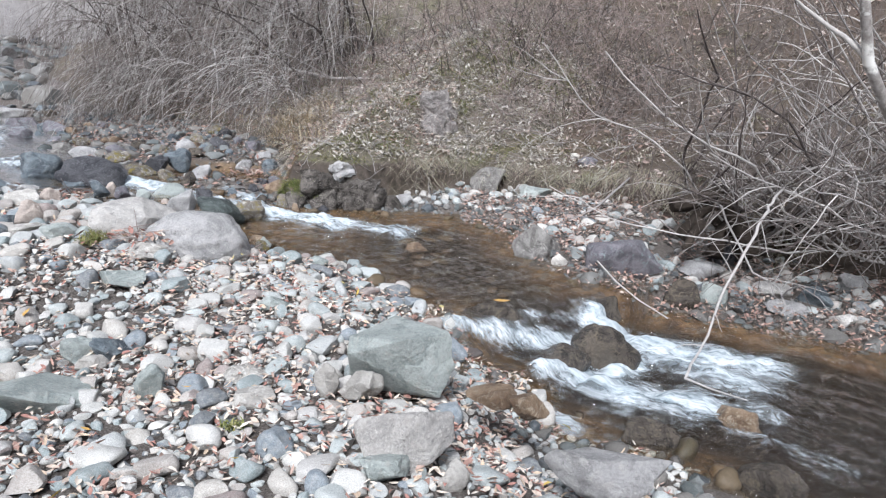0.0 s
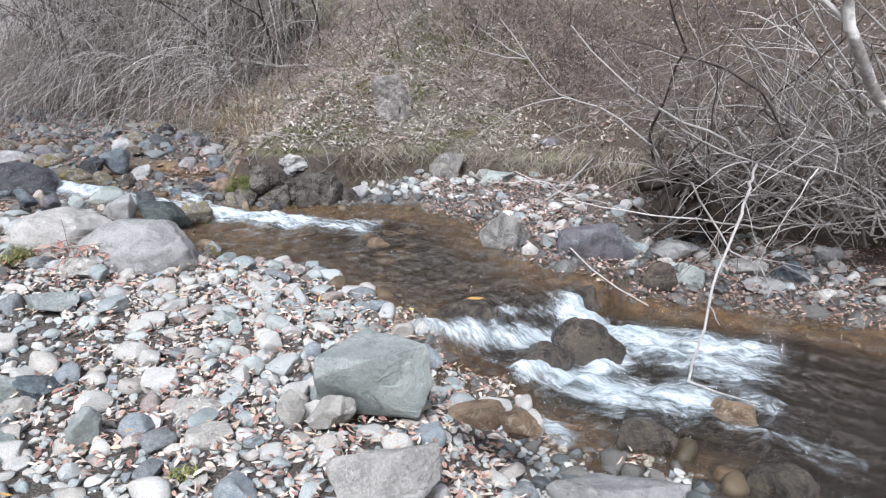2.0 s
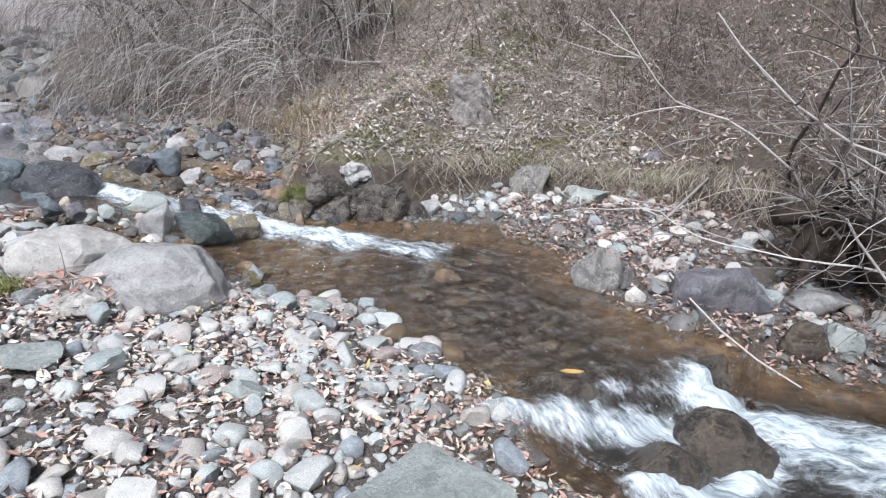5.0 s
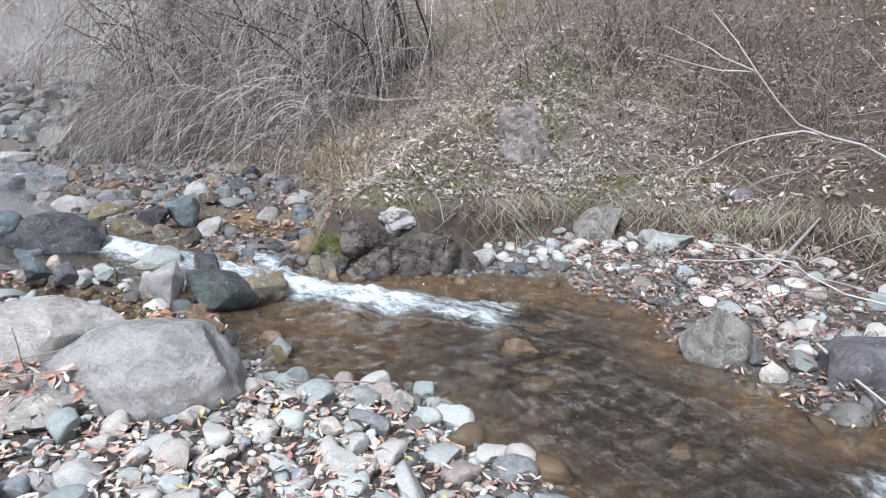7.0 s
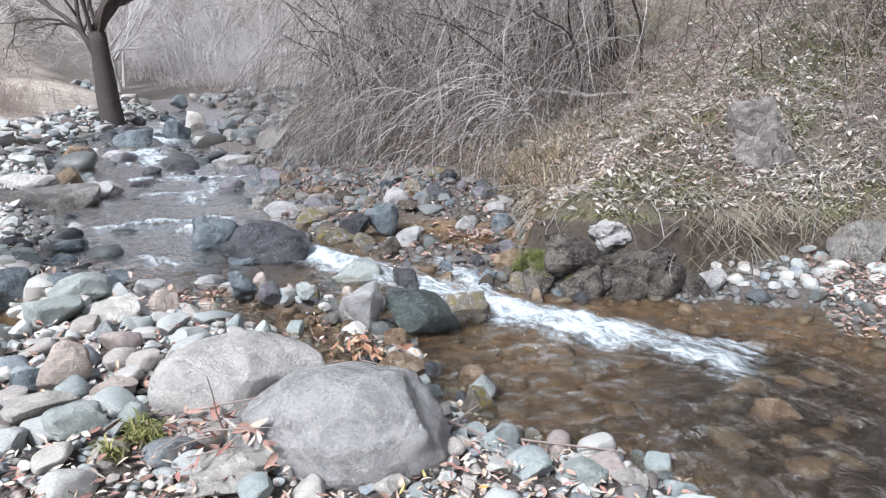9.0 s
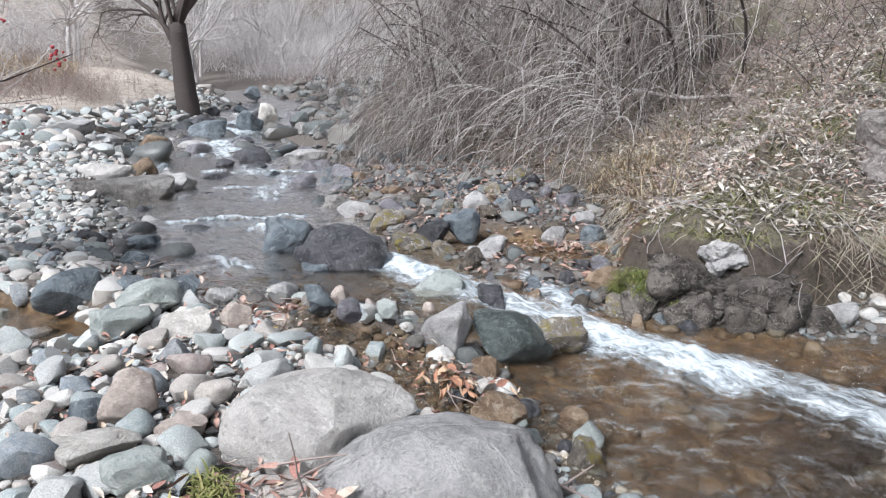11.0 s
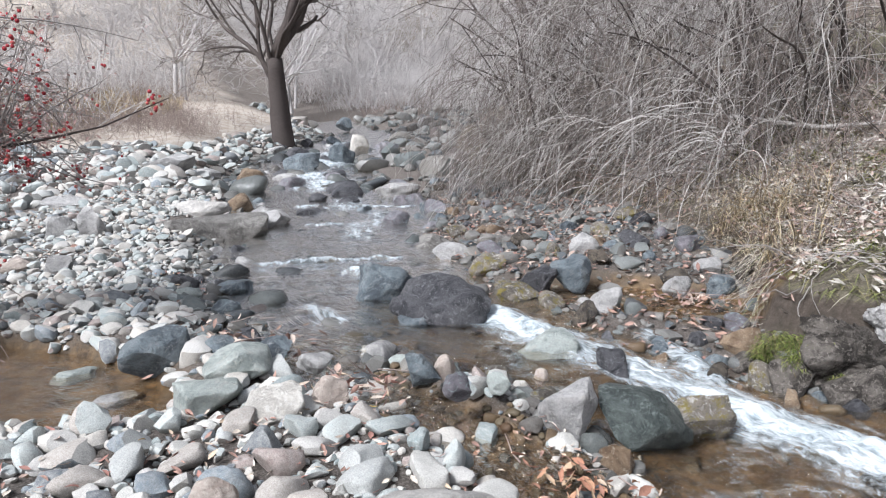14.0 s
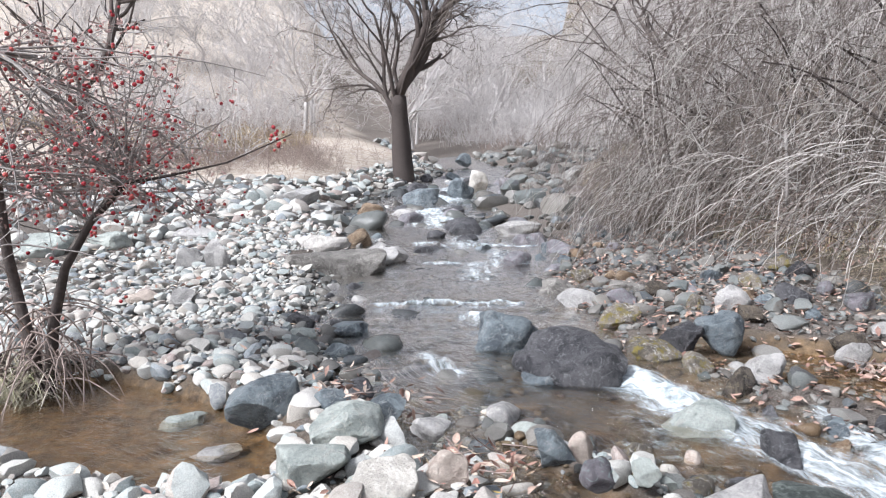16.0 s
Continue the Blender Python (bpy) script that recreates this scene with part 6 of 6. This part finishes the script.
for p0, d, long in (((3.75, 1.95, 1.35), (0.6, -0.4, 0.5), 1.5), ((3.33, 1.7, 1.9), (-0.5, 0.4, 0.7), 0.8), ((3.1, 1.6, 2.5), (0.7, -0.2, 0.3), 1.2), ((4.2, 2.05, 1.2), (-0.4, -0.8, 0.4), 1.2)):
    w = Wood()
    w.limb(curve(p0, d, long, (0, 0, -0.3), 8, 0.1), 0.022, 0.006, 5)
    part("limb", w.mesh("limb", TWIG_PALE), birch)
dipping = thing("dipping_branch", "thin pale branch dipping towards the rapids", "branch", 2.6, 1.5, 0.8)
w = Wood()
bent = np.array([(3.8, 3.2, 0.85), (3.1, 2.15, 0.9), (2.8, 1.7, 0.86), (2.55, 1.38, 0.74), (2.2, 0.98, 0.5), (1.95, 0.6, 0.36), (1.7, 0.24, 0.33)])
bent = np.stack([np.interp(np.linspace(0, 6, 31), np.arange(7), bent[:, k]) for k in range(3)], 1) + rng.normal(0, 0.005, (31, 3))
w.limb(bent, 0.012, 0.006, 6, 0.1)
for k in (6, 11, 15, 18, 22, 25):
    w.limb(curve(bent[k], rng.normal(0, 1, 3) + (-0.3, -0.4, -0.3), rng.uniform(0.1, 0.3), (0, 0, -0.3), 5, 0.15), 0.004, 0.0015, 4)
w.limb([(1.7, 0.24, 0.33), (1.78, 0.12, 0.33), (1.86, -0.05, 0.36)], 0.006, 0.003, 5)
part("wood", w.mesh("wood", TWIG_PALE), dipping)
stick = thing("dipping_branch", "bent pale stick hanging beside the purple boulder", "branch", 2.15, 3.3, 0.1)
w = Wood()
w.limb([(2.1, 3.5, 0.2), (2.14, 3.2, 0.12), (2.18, 2.75, 0.06), (2.3, 2.5, -0.02), (2.5, 2.34, -0.12)], 0.010, 0.005, 5)
part("wood", w.mesh("wood", TWIG_PALE), stick)
beach_stick = thing("fallen_branch", "grey branch lying across the leafy beach", "branch", 3.0, 5.0, 0.3)
w = Wood()
w.limb([(2.3, 4.9, height(2.3, 4.9) + 0.03), (2.7, 5.25, height(2.7, 5.25) + 0.06), (3.2, 5.6, height(3.2, 5.6) + 0.04)], 0.02, 0.012, 6)
w.limb([(2.25, 6.3, height(2.25, 6.3) + 0.05), (2.75, 5.7, height(2.75, 5.7) + 0.06), (3.1, 5.0, height(3.1, 5.0) + 0.05)], 0.014, 0.006, 5)
part("wood", w.mesh("wood", TWIG), beach_stick)
red_stick = thing("fallen_twig", "thin reddish stick at the pool's edge", "branch", -0.7, 3.2, 0.08)
w = Wood()
w.limb([(-1.08, 3.3, 0.12), (-0.85, 3.24, 0.09), (-0.55, 3.28, 0.06), (-0.25, 3.33, 0.03)], 0.008, 0.004, 5)
w.limb([(-1.0, 3.29, 0.11), (-0.9, 3.4, 0.16)], 0.006, 0.003, 5)
part("wood", w.mesh("wood", TWIG_RED), red_stick)

# the berry shrub and its tussock
hawthorn = thing("berry_shrub", "leafless shrub with clusters of red berries", "shrub", -6.05, 3.42, height(-6.05, 3.42))
wood, twigs, berries, dead = Wood(), Wood(), [], []
foot = (-6.08, 3.42, height(-6.08, 3.42) - 0.05)
mains = [np.array([foot, (-6.05, 3.5, 0.75), (-6.0, 3.58, 1.1), (-5.93, 3.74, 1.4), (-5.78, 3.92, 1.65)]), np.array([foot, (-6.25, 3.4, 0.7), (-6.3, 3.35, 1.2), (-6.2, 3.3, 1.8), (-6.1, 3.3, 2.5)]),
         np.array([foot, (-6.4, 3.2, 0.6), (-6.5, 3.1, 1.1), (-6.55, 3.0, 1.6)])]
for line in mains:
    wood.limb(line, 0.042, 0.022, 7, 0.08)
for k in range(110):
    line0 = mains[(0, 0, 1, 1, 2)[k % 5]]
    q = line0[-1] if k % 4 else line0[-2]
    aim = np.array([rng.uniform(-6.7, -5.2), rng.uniform(2.9, 4.75), rng.uniform(1.45, 2.6)])
    line = curve(q, aim - q + (0, 0, 0.2), np.linalg.norm(aim - q) * 1.1, (0, 0, -0.35), 9, 0.10)
    twigs.limb(line, 0.009, 0.003, 4)
    for _ in range(7):
        m = rng.integers(2, 9)
        sub = curve(line[m], rng.normal(0, 1, 3), rng.uniform(0.12, 0.4), (0, 0, -0.3), 5, 0.12)
        twigs.limb(sub, 0.0035, 0.0015, 3)
        if rng.uniform() < 0.5:
            for _ in range(rng.integers(1, 4)):
                berries.append(sub[-1] + rng.normal(0, 0.022, 3) - (0, 0, 0.015))
        dead += [sub[3] + rng.normal(0, 0.03, 3) for _ in range(6)]
wood.limb([(-5.78, 3.92, 1.65), (-5.6, 4.15, 1.7), (-5.45, 4.5, 1.78), (-5.2, 4.9, 1.98)], 0.012, 0.004, 5)
berries += [np.array((-5.25, 4.8, 1.95)) + rng.normal(0, 0.035, 3) for _ in range(16)]
part("stem", wood.mesh("stem", BARK), hawthorn)
tagged(part("twig_mass", twigs.mesh("twig_mass", TWIG), hawthorn), kind="stuff")
ball = bmesh.new()
bmesh.ops.create_icosphere(ball, subdivisions=2, radius=0.5)
berries = np.array(berries)
berry = part("berry_mass", joined("berry_mass", [arrays(ball)], berries, np.repeat(rng.uniform(0.018, 0.03, (len(berries), 1)), 3, 1), turns(len(berries), 1.0), BERRY), hawthorn, "glossy red berries")
tagged(berry, kind="stuff")
dead = np.array(dead)
part("dead_leaves", joined("dead_leaves", LEAVES, dead, np.repeat(rng.uniform(0.02, 0.05, (len(dead), 1)), 3, 1), turns(len(dead), 1.2), leaf_material("shrivelled_leaves", (0.46, 0.31, 0.29), (0.54, 0.43, 0.40), (0.36, 0.24, 0.22))), hawthorn, "shrivelled brown leaves")
clump("grass_tussock", "dry grassy tussock with roots at the side pool", -6.3, 3.4, 0.36, 0.8, 0.34, 900, DRYGRASS, 0.24, (0.2, -0.2), 0.2)
roots = thing("root_mat", "brown roots and stems round the tussock", "roots", -6.2, 3.4, 0.3)
w = Wood()
for k in range(130):
    w.limb(curve((-6.25 + rng.normal(0, 0.2), 3.42 + rng.normal(0, 0.15), rng.uniform(0.35, 0.85)), rng.normal(0, 0.7, 3) + (0.2, 0.0, 0.0), rng.uniform(0.3, 0.8), (0, 0, -1.6), 8, 0.1), 0.008, 0.002, 3)
tagged(part("root", w.mesh("root", TWIG_RED), roots), kind="stuff")

# small drifts of leaves and twigs
def drift(label, n, x, y, wide, z, material):
    p = np.stack([x + rng.normal(0, wide, n), y + rng.normal(0, wide * 0.6, n), np.zeros(n)], -1)
    p[:, 2] = np.maximum(land(p[:, 0], p[:, 1])[0], z) + rng.uniform(0.02, 0.09, n)
    pile = thing("leaf_drift", label, "leaves", x, y, z)
    tagged(part("leaf", joined("leaf", LEAVES, p, np.repeat(rng.uniform(0.04, 0.09, (n, 1)), 3, 1), turns(n, 0.6), material), pile), kind="stuff")
    w = Wood()
    for _ in range(n // 8):
        q = np.array([x + rng.normal(0, wide), y + rng.normal(0, wide * 0.6), z + rng.uniform(0.03, 0.1)])
        w.limb(curve(q, (rng.normal(0, 1), rng.normal(0, 1), 0.05), rng.uniform(0.1, 0.3), (0, 0, 0), 4, 0.1), 0.004, 0.002, 4)
    tagged(part("twig", w.mesh("twig", TWIG_RED), pile), kind="stuff")


ORANGE = leaf_material("orange_leaves", (0.42, 0.24, 0.15), (0.34, 0.17, 0.11), (0.46, 0.33, 0.22), (0.27, 0.14, 0.10))
drift("orange-brown leaves drifted against the boulders", 70, -1.72, 3.95, 0.14, 0.12, ORANGE)
drift("brown leaves caught among wet stones", 70, -2.9, 3.95, 0.14, 0.38, LITTER)
drift("brown leaves caught at the side channel", 110, -4.1, 4.35, 0.3, 0.33, LITTER_RED)
drift("dark leaves in the far trickle", 90, -1.75, 6.95, 0.16, 0.22, LITTER_RED)
drift("pale leaves at the big boulder's foot", 80, -1.7, 2.45, 0.16, 0.36, LITTER)
yellow = new("yellow_leaf", mesh_from("yellow_leaf", leaf_shape(0.13, 0.06, 0.03)[0] + np.array((1.1, 2.1, 0.07)), leaf_shape(0.13, 0.06, 0.03)[1], YELLOW))
tagged(yellow, "yellow leaf stuck on a wet rock", "leaf")
